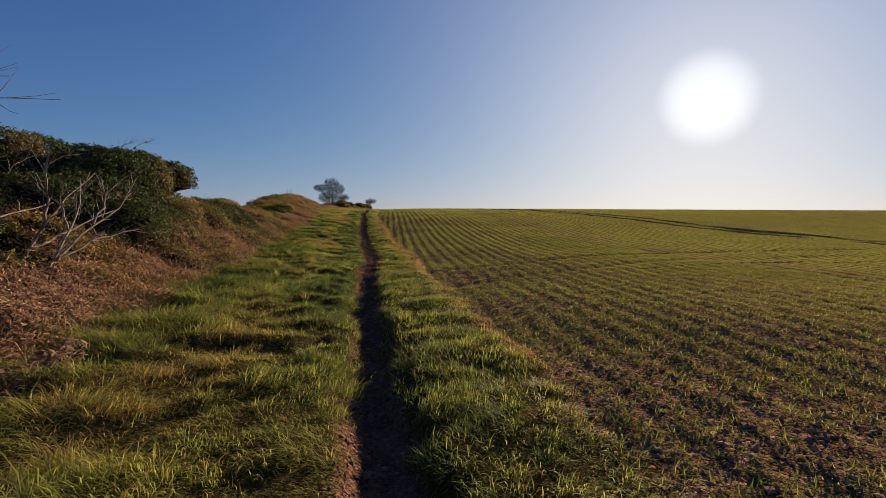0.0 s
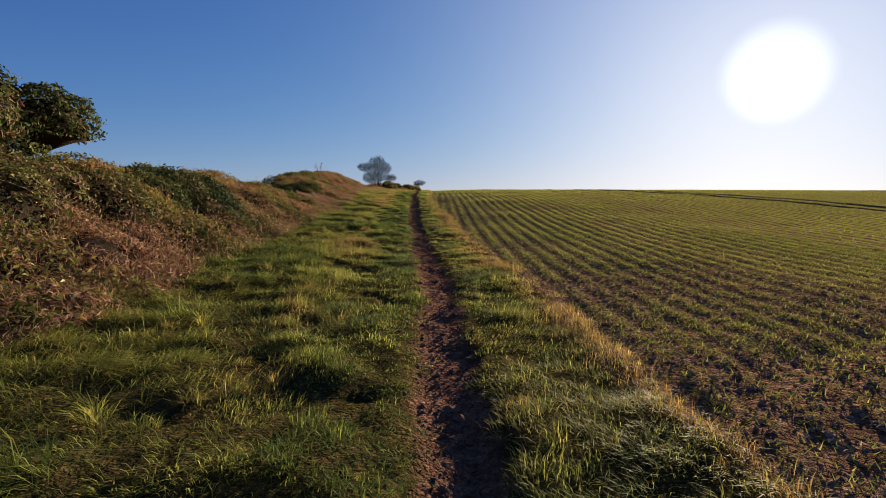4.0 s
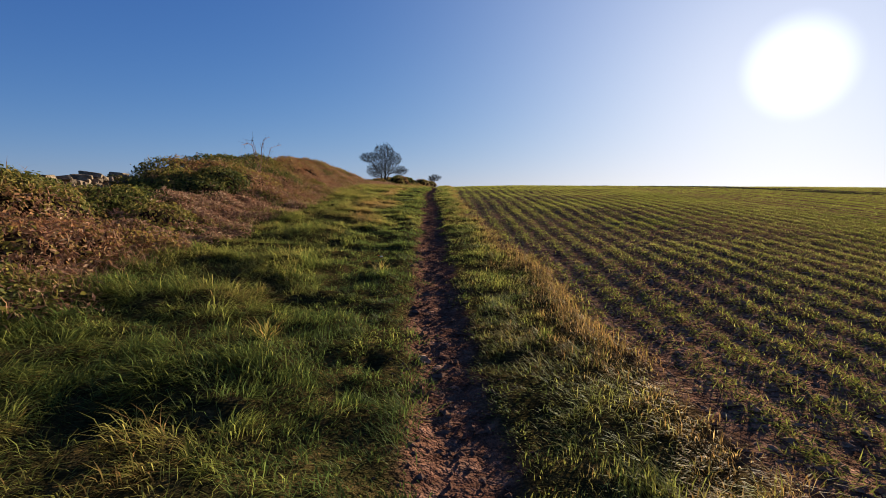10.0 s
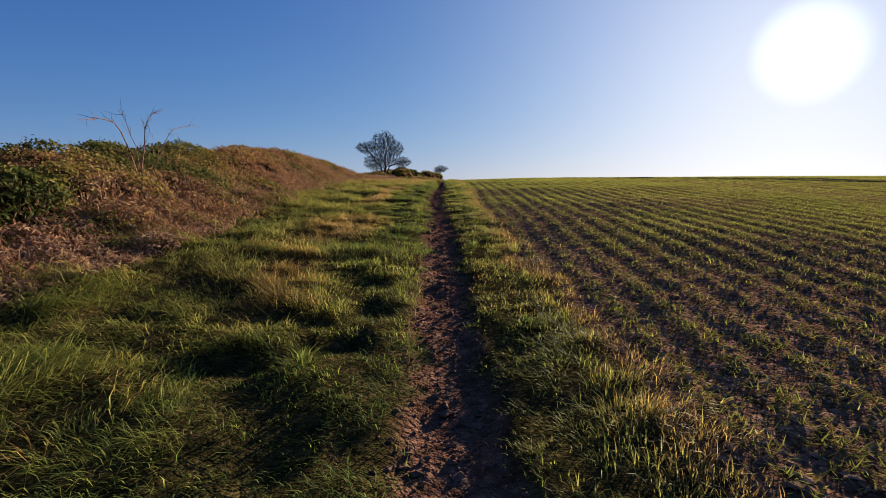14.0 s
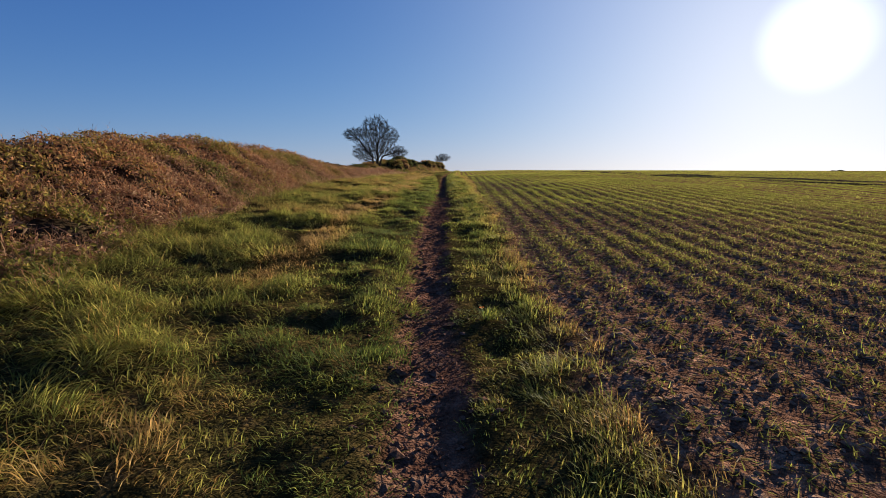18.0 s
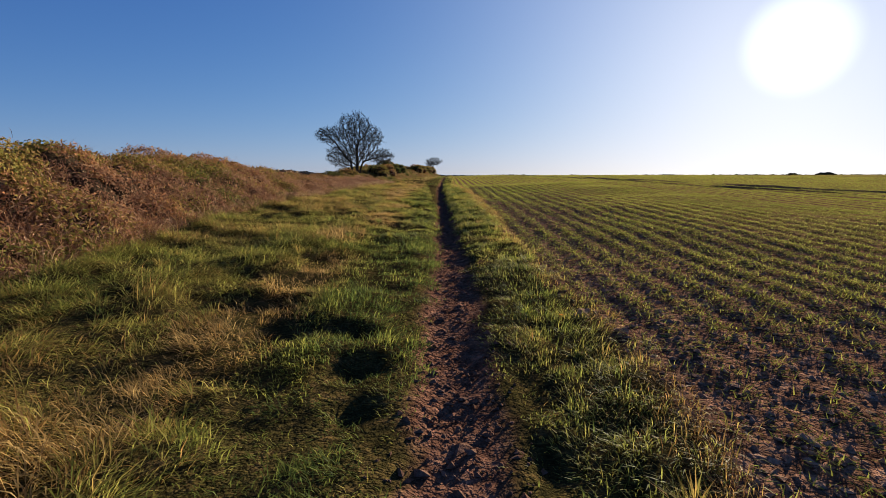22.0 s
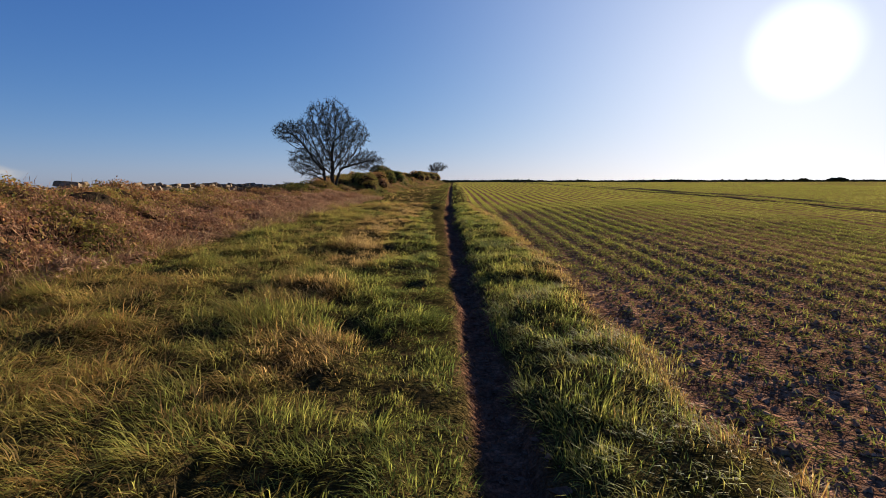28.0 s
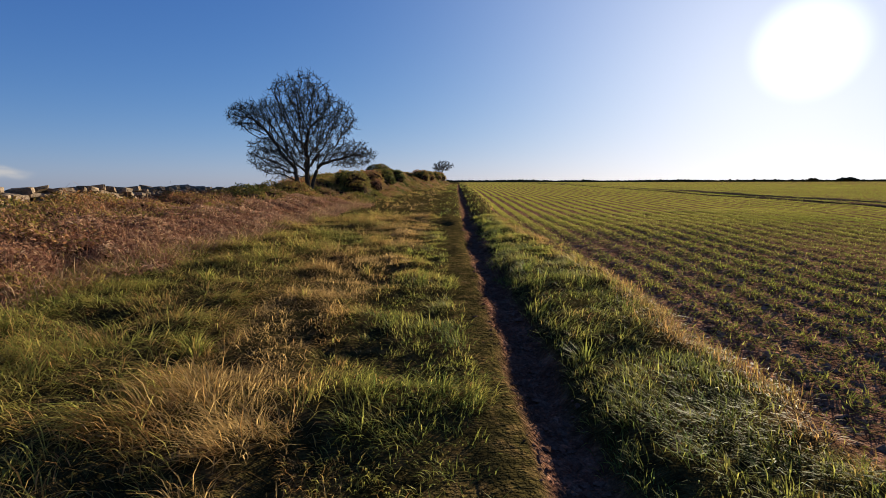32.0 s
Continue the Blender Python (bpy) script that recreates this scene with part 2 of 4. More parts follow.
M_DEAD = blade_material("dead_leaf", [(0.0, (0.17, 0.075, 0.046)), (0.5, (0.34, 0.182, 0.108)), (1.0, (0.50, 0.34, 0.20))], 0.3, 0.6, 0.48)
M_IVY = blade_material("ivy_leaf", [(0.0, (0.022, 0.036, 0.014)), (0.6, (0.065, 0.080, 0.022)), (1.0, (0.15, 0.13, 0.040))], 0.22, 0.55, 0.5)
# near-black colour that stands in for the shade deep inside the bushes
M_CORE = solid_material("bush_inner_shade", [(0.3, (0.020, 0.015, 0.010)), (0.7, (0.055, 0.038, 0.024))], 7.0, 0.95, 0.05, 30)
M_STEM = solid_material("bramble_stem", [(0.3, (0.13, 0.060, 0.048)), (0.7, (0.30, 0.17, 0.125))], 5.0, 0.6, 0.003)
M_PALE = solid_material("bleached_wood", [(0.3, (0.11, 0.085, 0.065)), (0.7, (0.27, 0.22, 0.175))], 5.0, 0.75, 0.003)
M_BARK = solid_material("thorn_bark", [(0.3, (0.035, 0.030, 0.025)), (0.7, (0.095, 0.082, 0.065))], 8.0, 0.85, 0.01)
M_STONE = solid_material("field_stone", [(0.25, (0.08, 0.060, 0.042)), (0.5, (0.21, 0.155, 0.105)), (0.75, (0.36, 0.275, 0.19))], 5.0, 0.85, 0.015, 40)
M_CLOD = solid_material("dry_clod", [(0.3, (0.15, 0.080, 0.052)), (0.7, (0.46, 0.285, 0.19))], 12.0, 0.9, 0.01)
M_PATHCLOD = solid_material("path_crumb", [(0.3, (0.09, 0.046, 0.031)), (0.7, (0.24, 0.14, 0.098))], 12.0, 0.9, 0.01)
M_PAPER = solid_material("dirty_paper", [(0.3, (0.42, 0.40, 0.36)), (0.7, (0.62, 0.60, 0.56))], 30.0, 0.9, 0.005)
M_LEAF = blade_material("orange_leaf", [(0.0, (0.45, 0.11, 0.025)), (1.0, (0.60, 0.22, 0.05))], 0.45, 0.5, 0.2)
M_FARHEDGE = solid_material("far_hedge", [(0.3, (0.022, 0.024, 0.016)), (0.7, (0.06, 0.055, 0.030))], 0.6, 0.95, 0.1, 4)
M_CLOUD_SOFT, _n, _l, _p = mat("thin_cloud")
_e, _t, _m = _n.new("ShaderNodeEmission"), _n.new("ShaderNodeBsdfTransparent"), _n.new("ShaderNodeMixShader")
_e.inputs[0].default_value, _e.inputs[1].default_value = (1.0, 0.96, 0.92, 1), 0.25
_l.new(attr(_n, "soft").outputs["Fac"], _m.inputs[0])
_l.new(_t.outputs[0], _m.inputs[1])
_l.new(_e.outputs[0], _m.inputs[2])
_l.new(_m.outputs[0], _n["Material Output"].inputs[0])

# ---- numbers ----
rng = np.random.default_rng(7)


def hash2(ix, iy, seed):
    h = (ix.astype(np.int64) * 374761393 + iy.astype(np.int64) * 668265263 + seed * 1442695041) & 0x7FFFFFFF
    h = ((h ^ (h >> 13)) * 1274126177) & 0x7FFFFFFF
    return ((h ^ (h >> 16)) & 0xFFFF) / 65535.0


def vn(x, y, size, seed=0):
    """Smooth value noise, 0 to 1, with cells of the given size in metres."""
    x, y = np.asarray(x, float) / size + 1000.3, np.asarray(y, float) / size + 1000.7
    ix, iy = np.floor(x), np.floor(y)
    fx, fy = x - ix, y - iy
    fx, fy = fx * fx * (3 - 2 * fx), fy * fy * (3 - 2 * fy)
    a, b = hash2(ix, iy, seed), hash2(ix + 1, iy, seed)
    c, d = hash2(ix, iy + 1, seed), hash2(ix + 1, iy + 1, seed)
    return (a * (1 - fx) + b * fx) * (1 - fy) + (c * (1 - fx) + d * fx) * fy


def sstep(a, b, x):
    t = np.clip((np.asarray(x, float) - a) / (b - a), 0, 1)
    return t * t * (3 - 2 * t)


# the lie of the land along the walk, the path's middle line, the edge of the ploughed field, the foot of the hedge
_yy = np.arange(-60, 4200, 0.5)
_zz = np.interp(_yy, [-60, -5, 0, 5, 10, 15, 20, 25, 30, 35, 40, 45, 50, 55, 60, 70, 80, 100, 130, 165, 250, 400, 600, 660, 4200],
                [-0.5, 0, 0, -0.02, -0.03, 0.03, 0.19, 0.46, 0.87, 1.26, 1.54, 1.80, 1.99, 2.11, 2.24, 2.45, 2.62, 2.86, 3.05, 3.08, 2.4, 2.2, 3.0, 2.8, -60])
_k = np.exp(-0.5 * (np.arange(-12, 13) / 5.0) ** 2)
_zz = np.convolve(np.pad(_zz, 12, mode="edge"), _k / _k.sum(), mode="valid")


def lie(y):
    return np.interp(y, _yy, _zz)


def smooth_line(ys, xs):
    g = np.arange(-60, 700, 0.5)
    v = np.interp(g, ys, xs)
    k = np.exp(-0.5 * (np.arange(-8, 9) / 3.0) ** 2)
    v = np.convolve(np.pad(v, 8, mode="edge"), k / k.sum(), mode="valid")
    return lambda y: np.interp(y, g, v)


mid_x = smooth_line([-10, 3, 8, 13, 16, 19, 22, 28, 36, 39, 43, 46, 50, 55, 60, 65, 70, 100, 130, 600],
                    [0.1, 0.07, 0.03, 0.10, 0.24, 0.13, 0.03, -0.02, 0.06, 0.02, 0.1, 0.26, 0.42, 0.58, 0.66, 0.83, 1.05, 2.65, 4.4, 32])
edge_line = smooth_line([-10, 2, 5, 14, 18, 21, 27, 30, 34, 38, 41, 45, 50, 54, 58, 61, 66, 70, 100, 130, 600],
                     [1.3, 1.35, 1.4, 1.5, 1.4, 1.36, 1.22, 1.03, 0.97, 1.1, 1.12, 1.25, 1.38, 1.62, 1.8, 1.9, 1.82, 1.9, 3.6, 5.4, 33])
foot_x = smooth_line([-10, 3, 6, 10, 14, 19, 26, 32, 38, 42, 50, 57, 61, 65, 70, 76, 85, 95, 102, 110, 120, 130, 600],
                     [-2.4, -2.5, -2.8, -3.4, -3.5, -3.7, -3.6, -3.4, -3.5, -4.1, -4.2, -4.2, -3.6, -3.2, -2.6, -2.0, -1.5, -0.7, 0.0, 1.0, 1.9, 2.8, 28])
hedge_top = smooth_line([-10, 6, 9, 11, 17, 18.5, 20, 21.5, 23, 25, 27, 28.6, 29.5, 30.7, 31.5, 34, 40, 44, 47, 50, 55, 60, 65, 70, 76, 85, 93, 102, 120, 130, 600],
                        [0.9, 1.0, 1.4, 1.8, 2.0, 2.0, 1.85, 1.75, 1.6, 1.65, 1.72, 1.75, 0.15, 0.15, 1.15, 1.38, 1.47, 1.62, 1.6, 1.6, 1.48, 1.14, 0.82, 0.68, 0.95, 1.3, 1.4, 1.45, 1.45, 1.3, 1.0])


def edge_x(y):
    """The ragged edge of the ploughed soil."""
    return edge_line(y) + 0.30 * (vn(y * 0, y, 1.3, 57) - 0.5) + 0.16 * (vn(y * 0, y, 0.45, 58) - 0.5)


def path_w(y):
    """How wide the trodden path is, against its usual width."""
    return np.interp(y, [8, 14, 46, 54], [0.85, 1.0, 0.95, 0.62])


def hollow(x, y):
    """Gaps between the tussocks, drawn out across the slope."""
    return sstep(0.66, 0.80, 0.7 * vn(x * 0.62 + y * 0.2, y, 0.30, 6) + 0.3 * vn(x, y, 0.14, 16))


def land(x, y, fine=True):
    """Height of the ground."""
    x, y = np.asarray(x, float), np.asarray(y, float)
    u, e, f = x - mid_x(y), edge_x(y), foot_x(y)
    z = lie(y) + 0.10 + 0.045 * np.clip(-u - 0.3, 0, 3.2) * np.interp(y, [52, 60], [1, 0.4]) + 0.028 * np.clip(u, 0, 7)
    z = z + 0.15 * sstep(0.2, 2.2, f - x) * np.interp(y, [52, 60], [1, 0])
    near = (y < 140)
    z = z - np.where(x < -8.6, 0.11 * np.clip(-x - 8.6, 0, 400) + 0.02 * np.clip(-x - 408, 0, 1e9) * (x > -2500), 0)
    rut = 1 - sstep(0.12, 0.36, np.abs(u + 0.16 * (vn(x * 0.3, y, 0.5, 3) - 0.5) + 0.14 * (vn(x * 0.2, y, 1.7, 4) - 0.5)) / path_w(y))
    z = z - rut * np.interp(y, [8, 14, 46, 53], [0.12, 0.045, 0.045, 0.10]) * near
    if fine:
        verge = sstep(0.25, 0.6, -u) * (1 - sstep(-0.3, 0.5, f - x))
        strip = sstep(0.22, 0.42, u) * (1 - sstep(-0.15, 0.15, x - e))
        field = sstep(-0.1, 0.2, x - e)
        lumps = (vn(x, y, 0.55, 1) - 0.5) * 0.075 + (vn(x * 0.7, y, 0.24, 2) - 0.5) * 0.085 + (vn(x, y, 1.4, 5) - 0.5) * 0.05
        lumps = lumps - hollow(x, y) * 0.06
        z = z + near * (verge * lumps + strip * (np.interp(y, [8, 14, 46, 53], [0.06, -0.005, -0.005, 0.05]) + np.interp(y, [8, 14, 34, 44], [0.7, 0.4, 0.45, 0.7]) * lumps))
        rows = np.cos(2 * np.pi * (x - LEANROW * y) / ROW)
        fade = 1 - sstep(30, 90, np.hypot(x, 0))
        z = z + field * fade * near * (0.010 * rows + (vn(x, y, 0.24, 7) - 0.5) * 0.016 + (vn(x, y, 0.4, 8) - 0.5) * 0.012 + (vn(x, y, 2.2, 9) - 0.5) * 0.06)
        z = z + rut * near * ((vn(x, y, 0.11, 11) - 0.5) * 0.035 + (vn(x, y, 0.35, 12) - 0.5) * 0.03)
        # wheel tracks across the headland and the tramlines
        for c0 in (11.2, 9.0):
            d = y - (c0 + 4.2 * (1 - np.exp(-np.clip(x - 1.4, 0, 99) / 6)))
            z = z - field * 0.035 * np.exp(-(d / 0.22) ** 2)
        for x0, y0 in ((9.2, 32), (10.9, 32), (19.2, 5), (20.9, 5)):
            z = z - 0.07 * np.exp(-((x - LEANROW * y - x0) / 0.25) ** 2) * (y > y0) * (y < 160)
    return z


# ---- mesh helpers ----
def mesh_of(name, verts, faces, material, attrs=(), smooth=False):
    """A mesh from an array of corners and one of faces (all with the same number of corners)."""
    me = bpy.data.meshes.new(name)
    verts, faces = np.asarray(verts, np.float32), np.asarray(faces, np.int32)
    k = faces.shape[1]
    me.vertices.add(len(verts))
    me.vertices.foreach_set("co", verts.ravel())
    me.loops.add(faces.size)
    me.loops.foreach_set("vertex_index", faces.ravel())
    me.polygons.add(len(faces))
    me.polygons.foreach_set("loop_start", np.arange(0, faces.size, k, dtype=np.int32))
    me.polygons.foreach_set("use_smooth", np.full(len(faces), smooth))
    for nm, kind, data in attrs:
        a = me.attributes.new(nm, kind, "POINT")
        a.data.foreach_set("value" if kind == "FLOAT" else "color", np.asarray(data, np.float32).ravel())
    me.materials.append(material)
    me.update(calc_edges=True)
    return me


def put(name, me, parent=None, label="", kind=""):
    ob = new(name, me)
    if parent is not None:
        ob.parent = parent
    return tagged(ob, label=label, kind=kind)


def thing(name, at, label, category, group=""):
    ob = new(name)
    ob.location = at
    return tagged(ob, label, category, group)


def join(chunks):
    """Joins (verts, faces) pairs into one."""
    vs, fs, o = [], [], 0
    for v, f in chunks:
        vs.append(v)
        fs.append(np.asarray(f) + o)
        o += len(v)
    return np.concatenate(vs), np.concatenate(fs)


def blades(p, length, width, az, lean, tint, curl=0.5):
    """Bent narrow blades: roots p (n,3), each of two faces; lean 0 upright to 1 flat."""
    n = len(p)
    side = np.stack([-np.sin(az), np.cos(az), 0 * az], 1) * (width[:, None] * 0.5)
    out = np.stack([np.cos(az), np.sin(az), 0 * az], 1)
    up = np.array([0, 0, 1.0])
    a1 = lean * 0.9
    a2 = np.clip(lean * 0.9 + curl, 0, 1.9)
    m = p + (out * np.sin(a1)[:, None] + up * np.cos(a1)[:, None]) * (length * 0.55)[:, None]
    t = m + (out * np.sin(a2)[:, None] + up * np.cos(a2)[:, None]) * (length * 0.5)[:, None]
    v = np.stack([p, m + side, m - side, t], 1).reshape(-1, 3)
    b = np.arange(n)[:, None] * 4
    f = np.concatenate([b + [0, 1, 2], b + [2, 1, 3]])
    return v, f, np.repeat(tint, 4)


def leaves(p, size, normal, tint, broad=0.38):
    """Small folded leaves: kites of two faces."""
    n = len(p)
    r = rng.normal(size=(n, 3))
    a = np.cross(normal, r)
    a /= np.linalg.norm(a, axis=1)[:, None] + 1e-9
    b = np.cross(normal, a)
    s = size[:, None]
    v = np.stack([p - a * s * 0.6, p + b * s * broad + normal * s * 0.12, p + a * s * 0.7, p - b * s * broad + normal * s * 0.12], 1).reshape(-1, 3)
    k = np.arange(n)[:, None] * 4
    f = np.concatenate([k + [0, 1, 2], k + [0, 2, 3]])
    return v, f, np.repeat(tint, 4)


def tube(points, radii, sides=3):
    """A tapered tube along points."""
    pts = np.asarray(points, float)
    d = np.gradient(pts, axis=0)
    d /= np.linalg.norm(d, axis=1)[:, None] + 1e-9
    ref = np.where(np.abs(d[:, 2:3]) > 0.9, np.array([[1.0, 0, 0]]), np.array([[0, 0, 1.0]]))
    a = np.cross(d, ref)
    a /= np.linalg.norm(a, axis=1)[:, None] + 1e-9
    b = np.cross(d, a)
    ang = np.arange(sides) * 2 * np.pi / sides
    v = (pts[:, None, :] + (a[:, None, :] * np.cos(ang)[None, :, None] + b[:, None, :] * np.sin(ang)[None, :, None]) * np.asarray(radii)[:, None, None]).reshape(-1, 3)
    i, j = np.meshgrid(np.arange(len(pts) - 1), np.arange(sides), indexing="ij")
    q = np.stack([i * sides + j, i * sides + (j + 1) % sides, (i + 1) * sides + (j + 1) % sides, (i + 1) * sides + j], -1).reshape(-1, 4)
    return v, q


def lump(detail, seed, rough=0.2):
    """A dented ball of radius 1."""
    bm = bmesh.new()
    bmesh.ops.create_icosphere(bm, subdivisions=detail, radius=1)
    r = random.Random(seed)
    off = Vector((r.random() * 50, r.random() * 50, r.random() * 50))
    for w in bm.verts:
        w.co *= 1 + rough * 2 * noise.noise(w.co * 1.3 + off) + rough * noise.noise(w.co * 3.1 + off)
    v = np.array([w.co[:] for w in bm.verts])
    f = np.array([[w.index for w in t.verts] for t in bm.faces])
    bm.free()
    return v, f


# ---- ground ----
def steps(*parts):
    out = [parts[0][0]]
    for a, b, d in parts:
        n = max(1, int(round((b - a) / d)))
        out += list(np.linspace(a, b, n + 1)[1:])
    return out


def growing(a, b, d, g):
    out, x = [], a
    while x < b:
        x += d
        d *= g
        out.append(x)
    return out


gx = [-x for x in reversed(growing(6.0, 3500, 0.35, 1.18))] + steps((-6.0, -4.0, 0.25), (-4.0, -0.6, 0.13), (-0.6, 0.9, 0.06), (0.9, 4.0, 0.10), (4.0, 8.0, 0.16), (8, 12, 0.3)) + growing(12, 3500, 0.2, 1.12)
gy = [-x for x in reversed(growing(4, 60, 0.5, 1.3))] + steps((-4.0, 0.5, 0.4), (0.5, 64, 0.13), (64, 80, 0.25)) + growing(80, 4100, 0.25, 1.05)
X, Y = np.meshgrid(np.array(gx), np.array(gy))
x, y = X.ravel(), Y.ravel()
z = land(x, y)
nx, ny = len(gx), len(gy)
i, j = np.meshgrid(np.arange(ny - 1), np.arange(nx - 1), indexing="ij")
q = np.stack([i * nx + j, i * nx + j + 1, (i + 1) * nx + j + 1, (i + 1) * nx + j], -1).reshape(-1, 4)
u = x - mid_x(y)
wob = (vn(x, y, 0.3, 21) - 0.5) * 0.25
zr = sstep(-0.12, 0.12, x - edge_x(y) + wob)
zg = (1 - sstep(0.17, 0.30, np.abs(u) / path_w(y) + wob * 0.5)) * (y < 140)
far = sstep(1, 12, np.hypot(x - 2, np.clip(np.abs(y - 30) - 32, 0, 1e9)))
zb = zr * far
ground = put("ground", mesh_of("ground", np.stack([x, y, z], 1), q, M_GROUND, [("zone", "FLOAT_COLOR", np.stack([zr, zg, zb, np.ones_like(zr)], 1))], True))
tagged(ground, "rising farmland with a worn earth path and ploughed field", "ground", kind="structure")


# ---- grass ----
def scatter(n, x0, x1, y0, y1):
    return rng.uniform(x0, x1, n), rng.uniform(y0, y1, n)


def grass_patch(name, label, tufts, per, keep, tint_of, len_of, y0, y1, x0, x1, wide=1.0):
    """Tufts of grass: blades that spring from one root and fall outwards."""
    x, y = scatter(tufts, x0, x1, y0, y1)
    k = keep(x, y) > rng.random(tufts)
    x, y = x[k], y[k]
    t = len(x)
    flop = 2.4 + (vn(x, y, 0.7, 31) - 0.5) * 7.0
    tall = len_of(x, y, vn(x, y, 0.55, 1) * 0.6 + vn(x * 0.7, y, 0.24, 2) * 0.4) * rng.uniform(0.65, 1.35, t)
    hue = tint_of(x, y) + rng.normal(0, 0.15, t)
    lay = 0.38 * sstep(0.9, 2.2, mid_x(y) - x)
    i = np.repeat(np.arange(t), per)
    m = len(i)
    az = np.where(rng.random(m) < 0.62, flop[i] + rng.normal(0, 0.5, m), rng.uniform(0, 6.28, m))
    r = rng.uniform(0.0, 0.08, m) * np.sqrt(wide)
    px, py = x[i] + np.cos(az) * r + rng.normal(0, 0.03, m), y[i] + np.sin(az) * r + rng.normal(0, 0.03, m)
    p = np.stack([px, py, land(px, py) - 0.015], 1)
    v, f, tt = blades(p, tall[i] * rng.uniform(0.6, 1.3, m), rng.uniform(0.0030, 0.0068, m) * wide, az,
                      np.clip(rng.normal(0.85, 0.36, m) + lay[i], 0, 1.55), np.clip(hue[i] + rng.normal(0, 0.10, m), 0, 1), 0.65)
    return tagged(put(name, mesh_of(name, v, f, M_GRASS, [("tint", "FLOAT", tt)])), label, "grass", kind="stuff")


def verge_keep(x, y):
    u = x - mid_x(y)
    wob = (vn(x, y, 0.3, 21) - 0.5) * 0.25
    dens = 0.6 + 0.4 * sstep(0.3, 0.65, vn(x, y, 0.55, 1) * 0.6 + vn(x * 0.7, y, 0.24, 2) * 0.4)
    return dens * (1 - 0.75 * hollow(x, y)) * sstep(0.11, 0.26, -u / path_w(y) + wob * 0.8) * (1 - sstep(0.2, 1.0, foot_x(y) - x))


def verge_tint(x, y):
    u = x - mid_x(y)
    worn = np.exp(-((u + 1.5 + (vn(x, y, 2.0, 41) - 0.5) * 0.9) / 0.42) ** 2) * sstep(0.30, 0.55, vn(x, y, 0.9, 42)) * np.interp(y, [0, 30, 38, 70], [0.6, 0.6, 1.2, 1.2])
    trodden = 0.18 * (1 - sstep(0.7, 1.5, -u)) * sstep(4, 8, y)
    return np.interp(y, [0, 4, 9, 26, 34, 44, 54, 60], [0.26, 0.18, -0.03, 0.0, 0.10, 0.14, 0.2, 0.28]) - trodden + 0.15 * sstep(0.9, 2.0, -u) * sstep(24, 30, y) + 0.26 * vn(x, y, 0.9, 43) + 0.20 * sstep(0.5, 0.8, vn(x, y, 2.4, 44)) + 0.55 * worn + 0.25 * sstep(0.3, 1.0, foot_x(y) + 0.3 - x)


def verge_len(x, y, tuft):
    u = x - mid_x(y)
    return (0.064 + 0.060 * sstep(0.4, 0.75, tuft)) * (0.9 + 0.95 * sstep(0.7, 2.2, -u))


def strip_keep(x, y):
    u = x - mid_x(y)
    wob = (vn(x, y, 0.3, 21) - 0.5) * 0.25
    return (0.45 + 0.55 * vn(x, y, 0.35, 51)) * sstep(0.21, 0.34, u / path_w(y) + wob * 0.8) * (1 - sstep(-0.12, 0.2, x - edge_x(y) + wob))


def strip_len(x, y, t):
    low = np.interp(y, [10, 15, 47, 52], [1.0, 0.5, 0.5, 1.0])
    near = 1 - sstep(0.3, 0.8, x - mid_x(y))
    return (0.06 + 0.06 * t) * (1 - near * (1 - low))


def strip_tint(x, y):
    rim = sstep(-1.0, 0.15, (x - edge_x(y)) / np.interp(y, [10, 14, 26, 32], [0.32, 0.62, 0.62, 0.32]))
    dry = np.interp(y, [0, 12, 16, 24, 30, 40, 52, 60, 70], [0.4, 0.6, 1.0, 1.1, 0.9, 0.6, 0.6, 0.8, 0.6])
    return np.minimum(0.12 + 0.25 * vn(x, y, 0.6, 53) + 0.62 * rim * dry + 0.22 * dry * sstep(0.5, 0.8, vn(x, y, 1.0, 54)), 0.76)


grass_patch("verge_grass", "tussocky green and yellowing grass beside the path", 44000, 28, verge_keep, verge_tint, verge_len, 0.5, 70, -4.3, 0.3)
grass_patch("verge_grass", "green verge grass farther up the path", 6500, 6, verge_keep, verge_tint, verge_len, 70, 130, -4, 4.2, 3.0)
grass_patch("strip_grass", "straw-tipped grass strip between path and field", 27000, 30, strip_keep, strip_tint, strip_len, 0.5, 70, 0.0, 2.4)
grass_patch("strip_grass", "grass strip farther up the path", 3000, 6, strip_keep, strip_tint, lambda x, y, t: 0.09 + 0.12 * t, 70, 130, 0.9, 6, 3.0)


